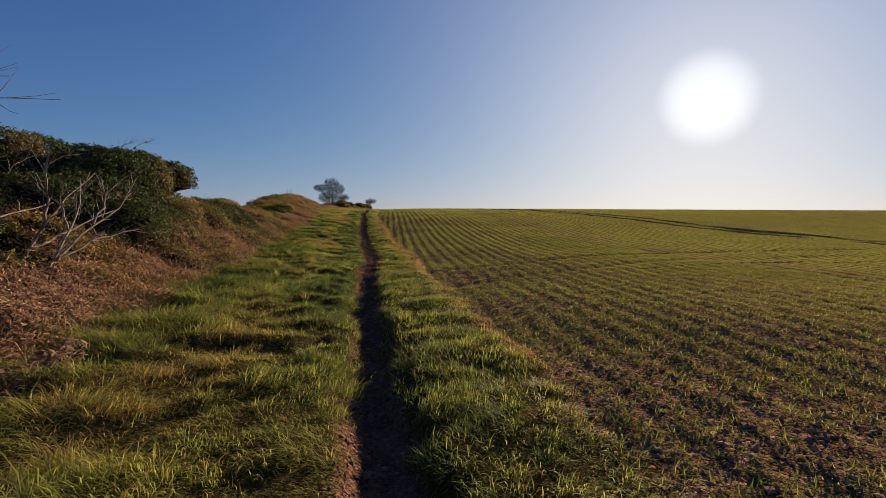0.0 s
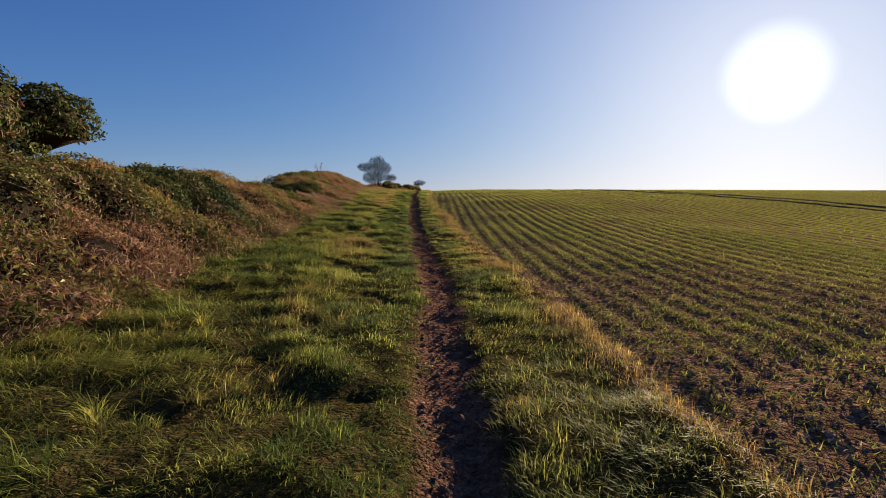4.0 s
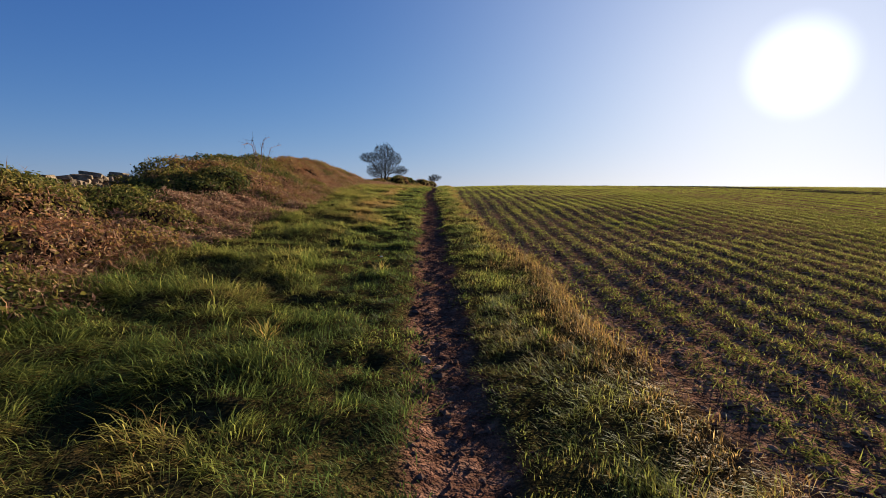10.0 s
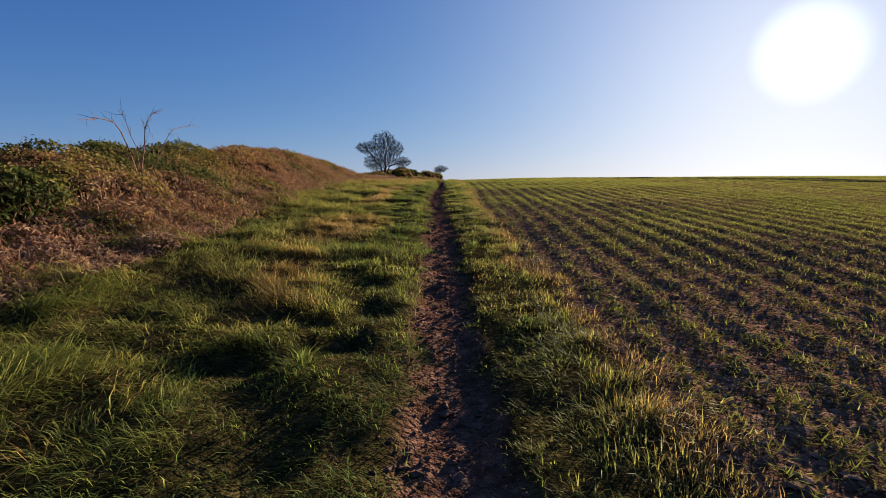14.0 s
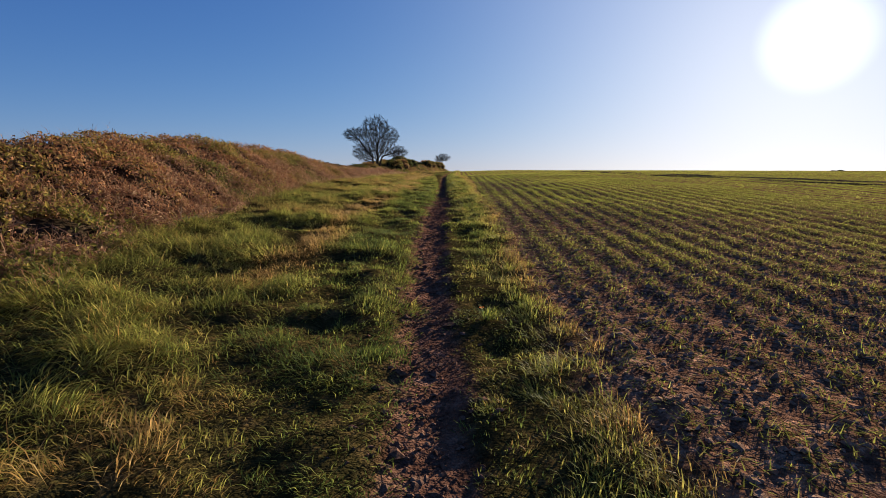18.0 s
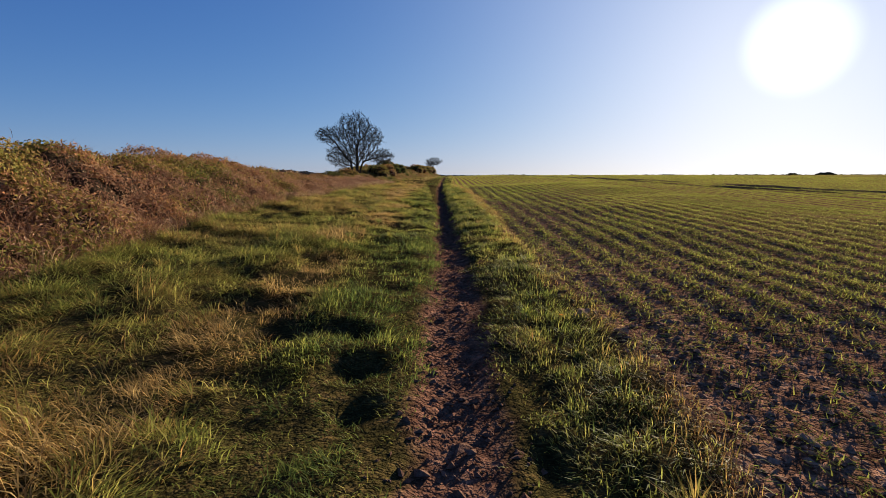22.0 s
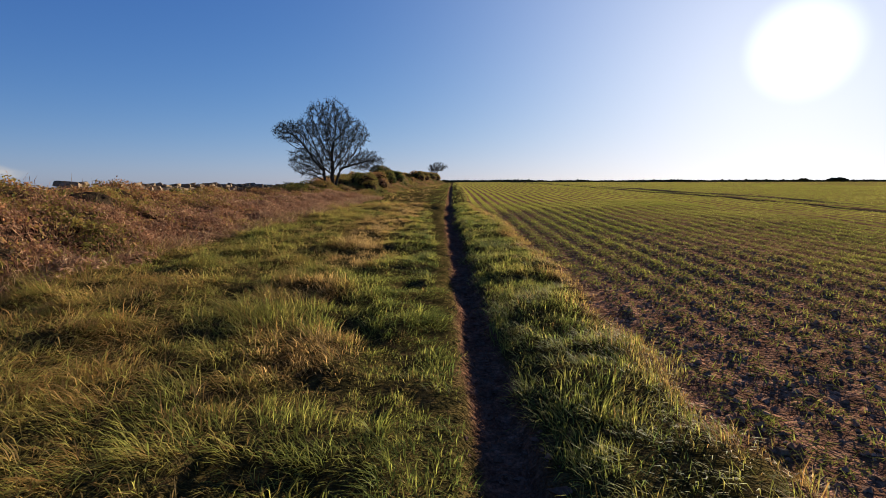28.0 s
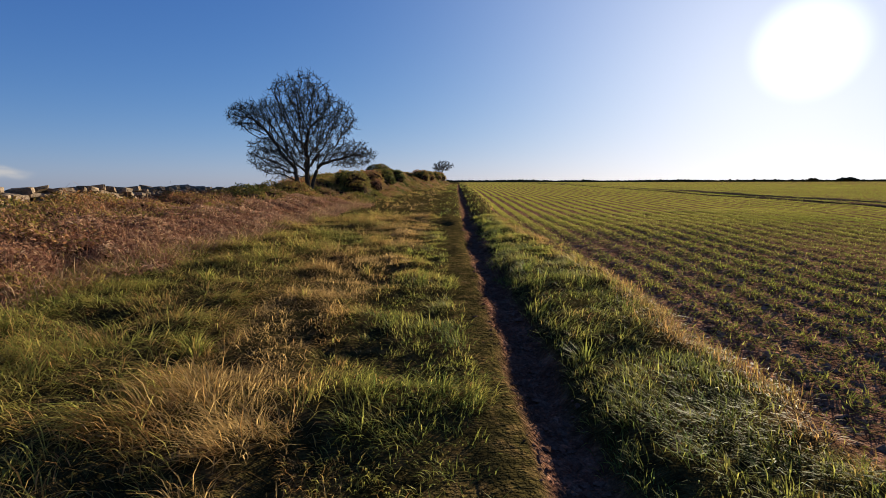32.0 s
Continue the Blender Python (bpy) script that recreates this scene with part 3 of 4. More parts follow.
def rim_straw(n):
    """Tall dry grass along the edge of the ploughed soil, in uneven stands."""
    y = rng.uniform(1, 70, n)
    x = edge_x(y) - np.abs(rng.normal(0, 0.14, n)) + 0.08
    stand = sstep(0.45, 0.72, vn(x * 0.5, y, 1.1, 56)) * np.interp(y, [0, 11, 15, 24, 28, 40, 58, 62, 70], [0.15, 0.35, 1.0, 0.9, 0.45, 0.4, 0.35, 0.5, 0.5])
    k = (rng.random(n) < 0.04 + stand) & (x > mid_x(y) + 0.42)
    x, y, stand = x[k], y[k], stand[k]
    m = len(x)
    v, f, t = blades(np.stack([x, y, land(x, y) - 0.01], 1), (0.07 + 0.085 * stand) * rng.uniform(0.5, 1.4, m), rng.uniform(0.002, 0.005, m), rng.normal(2.6, 1.3, m),
                     np.clip(rng.normal(0.65, 0.4, m), 0, 1.5), np.clip(0.77 + rng.normal(0, 0.08, m), 0, 0.86), 0.6)
    tagged(put("rim_straw", mesh_of("rim_straw", v, f, M_GRASS, [("tint", "FLOAT", t)])), "tall orange-brown dry grass fringing the ploughed soil", "dead grass", kind="stuff")


rim_straw(62000)


def tussock_mesh(seed, tint):
    m = 90
    az = rng.uniform(0, 6.28, m)
    r = rng.uniform(0, 0.05, m)
    p = np.stack([np.cos(az) * r, np.sin(az) * r, np.full(m, -0.02)], 1)
    v, f, t = blades(p, rng.uniform(0.07, 0.18, m), rng.uniform(0.004, 0.008, m), az + rng.normal(0, 0.4, m), np.clip(rng.normal(0.6, 0.3, m), 0, 1.3), np.clip(tint + rng.normal(0, 0.12, m), 0, 1), 0.55)
    return mesh_of("grass_tussock", v, f, M_GRASS, [("tint", "FLOAT", t)])


TUSSOCKS = [(tussock_mesh(k, t), lab) for k, (t, lab) in enumerate(((0.10, "dense dark green grass tussock beside the path"), (0.25, "yellow-green grass tussock beside the path"), (0.42, "yellowing drooping grass tussock"), (0.62, "straw-brown dead grass tussock")))]
for k in range(70):
    y = float(rng.uniform(2.5, 64))
    x = float(mid_x(y) - rng.uniform(0.45, 3.2)) if k % 4 else float(rng.uniform(mid_x(y) + 0.35, edge_x(y)))
    me, lab = TUSSOCKS[int(rng.integers(4))]
    ob = put("grass_tussock", me)
    ob.location, ob.rotation_euler = (x, y, float(land(x, y))), (0, 0, rng.uniform(0, 6.28))
    ob.scale = (rng.uniform(0.8, 1.3),) * 3
    tagged(ob, lab, "grass tussock", "grass tussocks")


# ---- crop ----
def crop_patch(n, x0, x1, y0, y1, per, size, wide):
    y = rng.uniform(y0, y1, n)
    k0, k1 = math.floor((x0 - LEANROW * 60) / ROW), math.ceil(x1 / ROW)
    x = (rng.integers(k0, k1, n)) * ROW + LEANROW * y + rng.normal(0, 1, n) * np.interp(y, [6, 16], [0.115, 0.078])
    k = (x > np.maximum(edge_x(y) + 0.12, x0)) & (x < x1) & (rng.random(n) < (0.38 + 0.7 * sstep(0.25, 0.6, vn(x, y, 1.6, 61)) * (0.45 + 0.55 * vn(x, y, 0.3, 63))) * (0.6 + 0.4 * sstep(0.3, 2.2, x - edge_x(y))) * np.interp(y, [3, 18, 30, 70], [1.8, 1.5, 1.25, 1.3]))
    x, y = np.repeat(x[k], per), np.repeat(y[k], per)
    m = len(x)
    x, y = x + rng.normal(0, 0.034, m), y + rng.normal(0, 0.034, m)
    p = np.stack([x, y, land(x, y) + 0.004], 1)
    az, ln = rng.uniform(0, 6.28, m), rng.uniform(0.5, 1.25, m) * size
    lean = np.clip(rng.normal(1.22, 0.26, m), 0.1, 1.5)
    side = np.stack([-np.sin(az), np.cos(az), 0 * az], 1) * (rng.uniform(0.0014, 0.0030, m) * wide)[:, None]
    tip = p + np.stack([np.cos(az) * np.sin(lean), np.sin(az) * np.sin(lean), np.cos(lean)], 1) * ln[:, None]
    v = np.stack([p - side, p + side, tip], 1).reshape(-1, 3)
    f = np.arange(m * 3).reshape(-1, 3)
    return v, f, np.repeat(np.clip(0.2 + 0.4 * vn(x, y, 2.0, 62) + rng.normal(0, 0.18, m), 0, 1), 3)


def crop(name, label, *a):
    v, f, t = crop_patch(*a)
    tagged(put(name, mesh_of(name, v, f, M_CROP, [("tint", "FLOAT", t)])), label, "crop", kind="stuff")


crop("crop_seedlings", "rows of young green cereal in reddish soil", 420000, 1.0, 9.0, 1, 70, 4, 0.054, 1.5)
crop("crop_seedlings", "young green cereal rows farther into the field", 150000, 9.0, 36.0, 2, 100, 2, 0.085, 3.4)
crop("crop_seedlings", "young green cereal rows up to the brow", 45000, 1.5, 36.0, 70, 150, 2, 0.08, 4.0)


# ---- wheel tracks ----
M_TRACK = solid_material("pressed_soil", [(0.3, (0.050, 0.034, 0.024)), (0.7, (0.13, 0.085, 0.058))], 6.0, 0.9, 0.03, 30)


def wheel_track(xs, ys, width, lift=0.035):
    t = np.linspace(0, len(xs) - 1, 400)
    cx, cy = np.interp(t, np.arange(len(xs)), xs), np.interp(t, np.arange(len(ys)), ys)
    k = np.ones(25) / 25
    cx, cy = (np.convolve(np.pad(c, 12, mode="edge"), k, mode="valid") for c in (cx, cy))
    d = np.stack([np.gradient(cx), np.gradient(cy)], 1)
    d /= np.linalg.norm(d, axis=1)[:, None]
    rows = []
    for o in (-0.5, -0.2, 0.2, 0.5):
        w = width * (1 + 0.5 * (vn(cx * 1.7, cy * 1.7 + o * 9, 0.8, 55) - 0.5)) * o
        px, py = cx - d[:, 1] * w, cy + d[:, 0] * w
        rows.append(np.stack([px, py, land(px, py) + (lift if abs(o) < 0.4 else -0.06)], 1))
    v = np.stack(rows, 1).reshape(-1, 3)
    i, j = np.meshgrid(np.arange(399), np.arange(3), indexing="ij")
    q = np.stack([i * 4 + j, i * 4 + j + 1, (i + 1) * 4 + j + 1, (i + 1) * 4 + j], -1).reshape(-1, 4)
    tagged(put("wheel_track", mesh_of("wheel_track", v, q, M_TRACK, smooth=True)), "dark pressed wheel track across the young crop", "wheel track", "wheel tracks")


for off in (0.0, 1.8):
    wheel_track([22 + off, 20 + off, 18 + off, 15 + off, 13 + off, 12.2 + off, 12.6 + off, 13.6 + off], [6, 20, 34, 50, 62, 75, 95, 130], 0.55)
wheel_track([3.6, 5, 7.8, 13, 18, 30, 60], [12.5, 13.2, 14.2, 14.9, 15.1, 15.3, 15.5], 0.2, 0.004)
wheel_track([6, 9, 13.5, 20, 34, 60], [10.4, 11.0, 11.2, 11.3, 11.5, 11.8], 0.2, 0.004)


# ---- clods ----
def lumps_on(n, x, y, size, flat=0.6, shapes=14):
    corners = np.array([[1, 0, 0], [0, 1, 0], [-1, 0, 0], [0, -1, 0], [0, 0, 1], [0, 0, -1.0]])
    sides = np.array([[0, 1, 4], [1, 2, 4], [2, 3, 4], [3, 0, 4], [1, 0, 5], [2, 1, 5], [3, 2, 5], [0, 3, 5]])
    base = [(corners * rng.uniform(0.75, 1.25, (6, 1)) + rng.normal(0, 0.22, (6, 3)), sides) for s in range(shapes)]
    out, tot = [], 0
    zz = land(x, y)
    V, F = [], []
    which = rng.integers(0, shapes, n)
    for s in range(shapes):
        k = which == s
        bv, bf = base[s]
        c = int(k.sum())
        a = rng.uniform(0, 6.28, c)
        sc = size[k][:, None] * rng.uniform(0.45, 1.45, (c, 3)) * np.array([1, 1, flat])
        w = bv[None] * sc[:, None, :]
        ca, sa = np.cos(a)[:, None], np.sin(a)[:, None]
        w = np.stack([w[..., 0] * ca - w[..., 1] * sa, w[..., 0] * sa + w[..., 1] * ca, w[..., 2]], -1)
        w += np.stack([x[k], y[k], zz[k] + size[k] * flat * 0.15], 1)[:, None, :]
        V.append(w.reshape(-1, 3))
        F.append((bf[None] + (np.arange(c) * len(bv))[:, None, None]).reshape(-1, 3) + tot)
        tot += c * len(bv)
    return np.concatenate(V), np.concatenate(F)


n = 95000
x, y = scatter(n, 0.9, 5.0, 1, 66)
x = 0.9 + (x - 0.9) ** 1.5 / 4.1 ** 0.5
k = x > edge_x(y) + rng.normal(0.1, 0.08, n)
x, y = x[k], y[k]
v, f = lumps_on(len(x), x, y, np.minimum(rng.gamma(1.1, 0.0085, len(x)) + 0.009, 0.030), 0.45)
tagged(put("soil_clods", mesh_of("soil_clods", v, f, M_CLOD)), "crumbly reddish clods lying on the ploughed soil", "soil", kind="stuff")
n = 24000
y = rng.uniform(0, 70, n)
x = mid_x(y) + rng.normal(0, 0.15, n) * path_w(y) ** 1.4
v, f = lumps_on(n, x, y, rng.gamma(1.2, 0.006, n) + 0.004, 0.5)
tagged(put("path_crumbs", mesh_of("path_crumbs", v, f, M_PATHCLOD)), "small crumbs and pebbles on the trodden path", "soil", kind="stuff")


# ---- hedge bank ----
def clump(name, label, category, blobs, leaf_mat, leaf_tint, leaf_size, density, stems, stem_mat, dead=0.3, group="hedge clumps", spread=0.22):
    """A bush of blobs (centre, radii): a solid core coloured dark for inner shade, leaves over it, dead leaves and
    stems.
    """
    base = np.mean([b[0] for b in blobs], axis=0)
    root = thing(name, (base[0], base[1], float(land(base[0], base[1]))), label, category, group)
    o = np.array(root.location)
    core, lv, dv, st, sv = [], [], [], [], []
    for c, r in blobs:
        c, r = np.array(c), np.array(r)
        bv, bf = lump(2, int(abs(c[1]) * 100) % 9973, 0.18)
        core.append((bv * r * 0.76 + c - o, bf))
        area = 4 * np.pi * ((r[0] * r[1]) ** 1.6 / 3 + (r[0] * r[2]) ** 1.6 / 3 + (r[1] * r[2]) ** 1.6 / 3) ** (1 / 1.6)
        n = int(area * density)
        d = rng.normal(size=(n, 3))
        d /= np.linalg.norm(d, axis=1)[:, None]
        d[:, 2] = np.where(d[:, 2] < -0.45, -d[:, 2], d[:, 2])
        bumpy = 0.80 + 0.24 * vn(d[:, 0] * r[0] + c[0] + d[:, 2] * 2, d[:, 1] * r[1] + c[1], 0.3, 71) + 0.16 * vn(d[:, 0] * r[0] + d[:, 2] * 2, d[:, 1] * r[1] + c[1], 0.12, 75) + rng.normal(0, 0.05, n)
        p = c + d * r * bumpy[:, None]
        nm = d + rng.normal(0, 0.55, (n, 3))
        nm /= np.linalg.norm(nm, axis=1)[:, None]
        seen = p[:, 0] > min(-7.6, c[0] - 0.6)
        for c2, r2 in blobs:
            if c2[1] != c[1] or c2[0] != c[0]:
                seen &= (((p - np.array(c2)) / (np.array(r2) * 0.82)) ** 2).sum(1) > 1
        seen &= p[:, 2] > land(p[:, 0], p[:, 1], False) - 0.05
        # gaps between the sprays, where the core's painted shade shows through
        seen &= vn(p[:, 0] + p[:, 2] * 1.3, p[:, 1] + p[:, 2] * 0.6, 0.34, 77) * 0.7 + vn(p[:, 0], p[:, 1] + p[:, 2], 0.15, 78) * 0.3 > 0.31 + rng.normal(0, 0.05, n)
        p, nm, d = p[seen], nm[seen], d[seen]
        n = len(p)
        patch = vn(p[:, 0] * 1.3 + p[:, 2], p[:, 1], 0.7, 72)
        height = (p[:, 2] - lie(p[:, 1])) / np.maximum(0.4, hedge_top(p[:, 1]))
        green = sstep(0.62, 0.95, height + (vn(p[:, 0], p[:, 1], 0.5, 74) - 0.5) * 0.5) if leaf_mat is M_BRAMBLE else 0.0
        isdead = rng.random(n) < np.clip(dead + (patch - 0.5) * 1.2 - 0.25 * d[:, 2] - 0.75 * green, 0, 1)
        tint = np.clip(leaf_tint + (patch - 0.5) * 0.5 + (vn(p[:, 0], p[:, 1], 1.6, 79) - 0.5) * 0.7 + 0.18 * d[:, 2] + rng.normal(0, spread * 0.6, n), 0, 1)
        sz = leaf_size * rng.uniform(0.6, 1.3, n)
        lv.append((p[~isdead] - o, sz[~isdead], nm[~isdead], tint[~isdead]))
        dv.append((p[isdead] - o, sz[isdead] * 1.15, nm[isdead], np.clip(0.45 + rng.normal(0, 0.28, int(isdead.sum())), 0, 1)))
        if stems > 2:
            k = rng.integers(0, max(1, n), int(area * stems * 6) if n else 0)
            low = k[rng.random(len(k)) < 1 - 0.8 * (green[k] if leaf_mat is M_BRAMBLE else 0.0)]
            sv.append((p[low] - o, d[low]))
        for _ in range(int(stems * 0.35 * area)):
            a = rng.normal(size=3)
            a /= np.linalg.norm(a)
            a[2] = abs(a[2]) * 0.9
            e = np.cross(a, rng.normal(size=3))
            e = e / max(0.9, float(np.linalg.norm(e))) * 0.6 + a * rng.uniform(0.0, 0.12)
            e[2] = min(e[2], 0.10 + 0.25 * rng.random() ** 4)
            s = c + a * r * rng.uniform(0.86, 0.98)
            g = np.linspace(0, 1, 5)[:, None]
            pts = s + e * r.mean() * g * 1.3 + np.array([0, 0, -0.25]) * g ** 2 * rng.uniform(0, 1.5) + rng.normal(0, 0.015, (5, 3))
            st.append(tube(pts - o, np.linspace(0.0065, 0.0025, 5) * rng.uniform(0.6, 1.4)))
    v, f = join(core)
    put("tangle", mesh_of("tangle", v, f, M_CORE, smooth=True), root, "solid dark core painted as shade inside the bush", "stuff")
    for part_name, group_, m in (("foliage", lv, leaf_mat), ("dead_foliage", dv, M_DEAD)):
        p, s, nm, t = (np.concatenate([g[i] for g in group_]) for i in range(4))
        if len(p):
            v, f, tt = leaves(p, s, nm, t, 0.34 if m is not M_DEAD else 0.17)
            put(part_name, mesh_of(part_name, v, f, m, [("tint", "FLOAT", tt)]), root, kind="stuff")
    if sv:
        p, d = (np.concatenate([g[i] for g in sv]) for i in range(2))
        m = len(p)
        v, f, tt = blades(p - d * 0.05, rng.uniform(0.14, 0.40, m), rng.uniform(0.004, 0.008, m), rng.uniform(0, 6.28, m), np.clip(rng.normal(1.0, 0.45, m), 0, 1.7), np.clip(rng.normal(0.32, 0.28, m), 0, 1), 0.7)
        put("stem_tangle", mesh_of("stem_tangle", v, f, M_STRAW, [("tint", "FLOAT", tt)]), root, "tangled pinkish-brown dead stems", "stuff")
    if st:
        v, f = join(st)
        put("cane_tangle", mesh_of("cane_tangle", v, f, stem_mat), root, kind="stuff")
    return root


def hedge_blobs(y0, y1, step=0.8, back=-6.6):
    out = []
    y = y0
    while y < y1:
        f, h, g = float(foot_x(y)), float(hedge_top(y)), float(lie(y))
        w = f - back if back < 0 else back
        for fr, hf in ((0.10, 0.26), (0.30, 0.46), (0.55, 0.72), (0.80, 0.92), (1.0, 1.0)):
            r = rng.uniform(0.55, 0.85) * (0.8 + 0.2 * h)
            xx = f - w * fr + rng.normal(0, 0.12)
            top = g + h * hf * rng.uniform(0.84, 1.08)
            rz = min(r * 0.8, 0.75)
            out.append(((xx, y + rng.normal(0, 0.2), top - rz * 0.95), (r * 1.05, r * 1.1, rz)))
        y += step
    return out


clump("bramble_clump", "low brown bramble and dead bracken at the path side", "bramble", hedge_blobs(1, 9, 0.9), M_BRAMBLE, 0.55, 0.055, 360, 7.0, M_STEM, 0.9)
clump("bramble_clump", "reddish-brown bramble skirt below a dark bush", "bramble", hedge_blobs(9, 18, 0.9), M_BRAMBLE, 0.5, 0.055, 360, 7.0, M_STEM, 0.85)
blobs = [((-6.4 + rng.normal(0, 0.25), yy, float(lie(yy)) + zz + float(np.interp(yy, [12.5, 15.5], [-0.85, -0.30])) + rng.normal(0, 0.08)), (0.9, 0.95, 0.75)) for yy, zz in
         ((8.6, 1.7), (9.6, 2.1), (10.6, 2.3), (11.6, 2.45), (12.6, 2.6), (13.6, 2.75), (14.6, 2.85), (15.6, 2.9), (16.4, 2.8), (11.8, 1.6), (13.4, 1.8), (15.0, 1.9), (16.4, 2.0))]
blobs += [((-6.1, 17.3, 2.6), (0.75, 0.75, 0.55)), ((-8.3, 13.2, 2.7), (0.9, 1.0, 0.75)), ((-8.4, 14.6, 2.75), (0.95, 1.0, 0.75)), ((-7.7, 15.7, 2.7), (0.9, 0.9, 0.75)), ((-8.3, 13.9, 1.5), (1.0, 1.3, 1.2)), ((-7.4, 15.3, 1.7), (0.9, 1.0, 1.1))]
clump("ivy_bush", "tall dark ivy-covered bush leaning over the hedge", "bush", blobs, M_IVY, 0.42, 0.06, 560, 1.5, M_PALE, 0.14)
clump("ivy_bush", "rounded dark green ivy mound in the hedge", "bush", [((-5.4, 18.9, 0.95), (0.85, 0.9, 0.9)), ((-5.5, 20.0, 1.02), (0.95, 1.0, 0.95)), ((-5.4, 21.2, 1.0), (0.95, 1.0, 0.9)), ((-5.5, 22.3, 0.85), (0.85, 0.9, 0.8)), ((-4.9, 20.6, 0.8), (0.8, 1.2, 0.75)), ((-6.2, 20.4, 1.1), (0.9, 1.2, 0.9))], M_IVY, 0.5, 0.055, 560, 1.5, M_STEM, 0.18)
clump("bramble_clump", "brown and olive bramble spilling towards the grass", "bramble", hedge_blobs(18, 25, 0.85), M_BRAMBLE, 0.42, 0.055, 420, 6.0, M_STEM, 0.5)
clump("bramble_clump", "olive bramble mound with dead leaves", "bramble", hedge_blobs(25, 29.2, 0.8), M_BRAMBLE, 0.45, 0.055, 380, 3.0, M_STEM, 0.4)
clump("bramble_clump", "low bramble in front of a bare stone wall", "bramble", hedge_blobs(29.3, 31.0, 0.7, -5.6), M_BRAMBLE, 0.6, 0.055, 380, 3.0, M_STEM, 0.5)
clump("bramble_clump", "tall olive and russet bramble mound", "bramble", hedge_blobs(31, 36.5, 0.8), M_BRAMBLE, 0.40, 0.055, 430, 7.0, M_STEM, 0.5)
clump("bramble_clump", "russet bramble mound with yellowing top", "bramble", hedge_blobs(36.5, 42, 0.8), M_BRAMBLE, 0.48, 0.055, 430, 7.0, M_STEM, 0.6)
clump("bramble_clump", "broad reddish-brown bramble with bare canes", "bramble", hedge_blobs(42, 48, 0.8), M_BRAMBLE, 0.58, 0.048, 500, 8.0, M_STEM, 0.66)
clump("bramble_clump", "brown bramble bank with yellow-green top", "bramble", hedge_blobs(48, 54, 0.8), M_BRAMBLE, 0.58, 0.048, 500, 6.0, M_STEM, 0.6)
clump("bramble_clump", "reddish dead bracken bank", "bramble", hedge_blobs(54, 61, 0.8), M_BRAMBLE, 0.7, 0.045, 520, 7.0, M_STEM, 0.85)
clump("bramble_clump", "low reddish bracken in front of the wall", "bramble", hedge_blobs(61, 72, 0.8), M_BRAMBLE, 0.7, 0.045, 520, 7.0, M_STEM, 0.9)
clump("bramble_clump", "olive bramble under the thorn tree", "bramble", hedge_blobs(72, 84, 0.9, 3.4), M_BRAMBLE, 0.5, 0.055, 330, 1.5, M_STEM, 0.45)
clump("bramble_clump", "brown and olive hedge beyond the thorn tree", "bramble", hedge_blobs(84, 112, 1.3, 3.0), M_BRAMBLE, 0.5, 0.075, 260, 0.8, M_STEM, 0.45)
clump("bramble_clump", "distant end of the hedge", "bramble", hedge_blobs(112, 134, 1.5, 2.4), M_BRAMBLE, 0.5, 0.10, 130, 0.4, M_STEM, 0.5)
clump("bramble_clump", "dark olive bramble spread over the mound", "bush", [((-5.2, 32.4, 1.6), (0.6, 0.7, 0.45)), ((-5.1, 33.2, 1.85), (0.65, 0.75, 0.42)), ((-5.0, 34.1, 1.95), (0.6, 0.7, 0.42))], M_BRAMBLE, 0.22, 0.055, 620, 1.0, M_STEM, 0.5)
clump("ivy_bush", "dark olive ivy and bramble under the tall bush", "bush", [((float(foot_x(k)) - 1.75 + 0.2 * math.sin(k * 2.3), k, float(lie(k)) + 1.0 + 0.12 * math.sin(k * 1.7)), (0.85, 0.8, 0.72)) for k in (11.6, 12.7, 13.8, 14.9, 16.0, 17.0)], M_IVY, 0.7, 0.055, 600, 2.5, M_PALE, 0.28)
for k, off, size, leaf_mat, tone, lab in ((78.5, 1.2, 0.6, M_BRAMBLE, 0.72, "yellow-green bramble bush beside the thorn tree"), (81.0, 0.9, 0.55, M_BRAMBLE, 0.75, "yellow-green bramble bush beside the thorn tree"), (86.0, 1.0, 0.5, M_BRAMBLE, 0.6, "small olive bush in the far hedge"),
                                         (92.0, 1.2, 0.5, M_BRAMBLE, 0.45, "small dark bush in the far hedge"), (105.0, 0.9, 0.6, M_BRAMBLE, 0.75, "small brown bush in the far hedge"), (111.0, 1.0, 0.6, M_BRAMBLE, 0.5, "small dark bush in the far hedge"), (118.0, 0.8, 0.65, M_BRAMBLE, 0.65, "small olive bush in the far hedge"), (124.0, 0.6, 0.7, M_BRAMBLE, 0.75, "small brown bush in the far hedge")):
    cx, cz = float(foot_x(k)) - off, float(lie(k)) + float(hedge_top(k)) - 0.25
    clump("hedge_bush", lab, "bush", [((cx, k, cz), (size, size, size * 0.8)), ((cx - 0.5, k + 0.8, cz + 0.1), (size * 0.8, size * 0.8, size * 0.7)), ((cx + 0.3, k - 0.7, cz - 0.25), (size * 0.7, size * 0.8, size * 0.6))], leaf_mat, tone, 0.07, 320, 1.0, M_STEM, 0.55)
clump("gorse_bush", "rounded dark olive bush standing above the hedge", "bush", [((-4.3, 98.6, 4.05), (0.8, 0.9, 0.8)), ((-3.4, 99.2, 3.85), (0.75, 0.9, 0.75)), ((-3.9, 100, 4.15), (0.8, 0.9, 0.8))], M_IVY, 0.6, 0.09, 240, 1, M_STEM, 0.2)


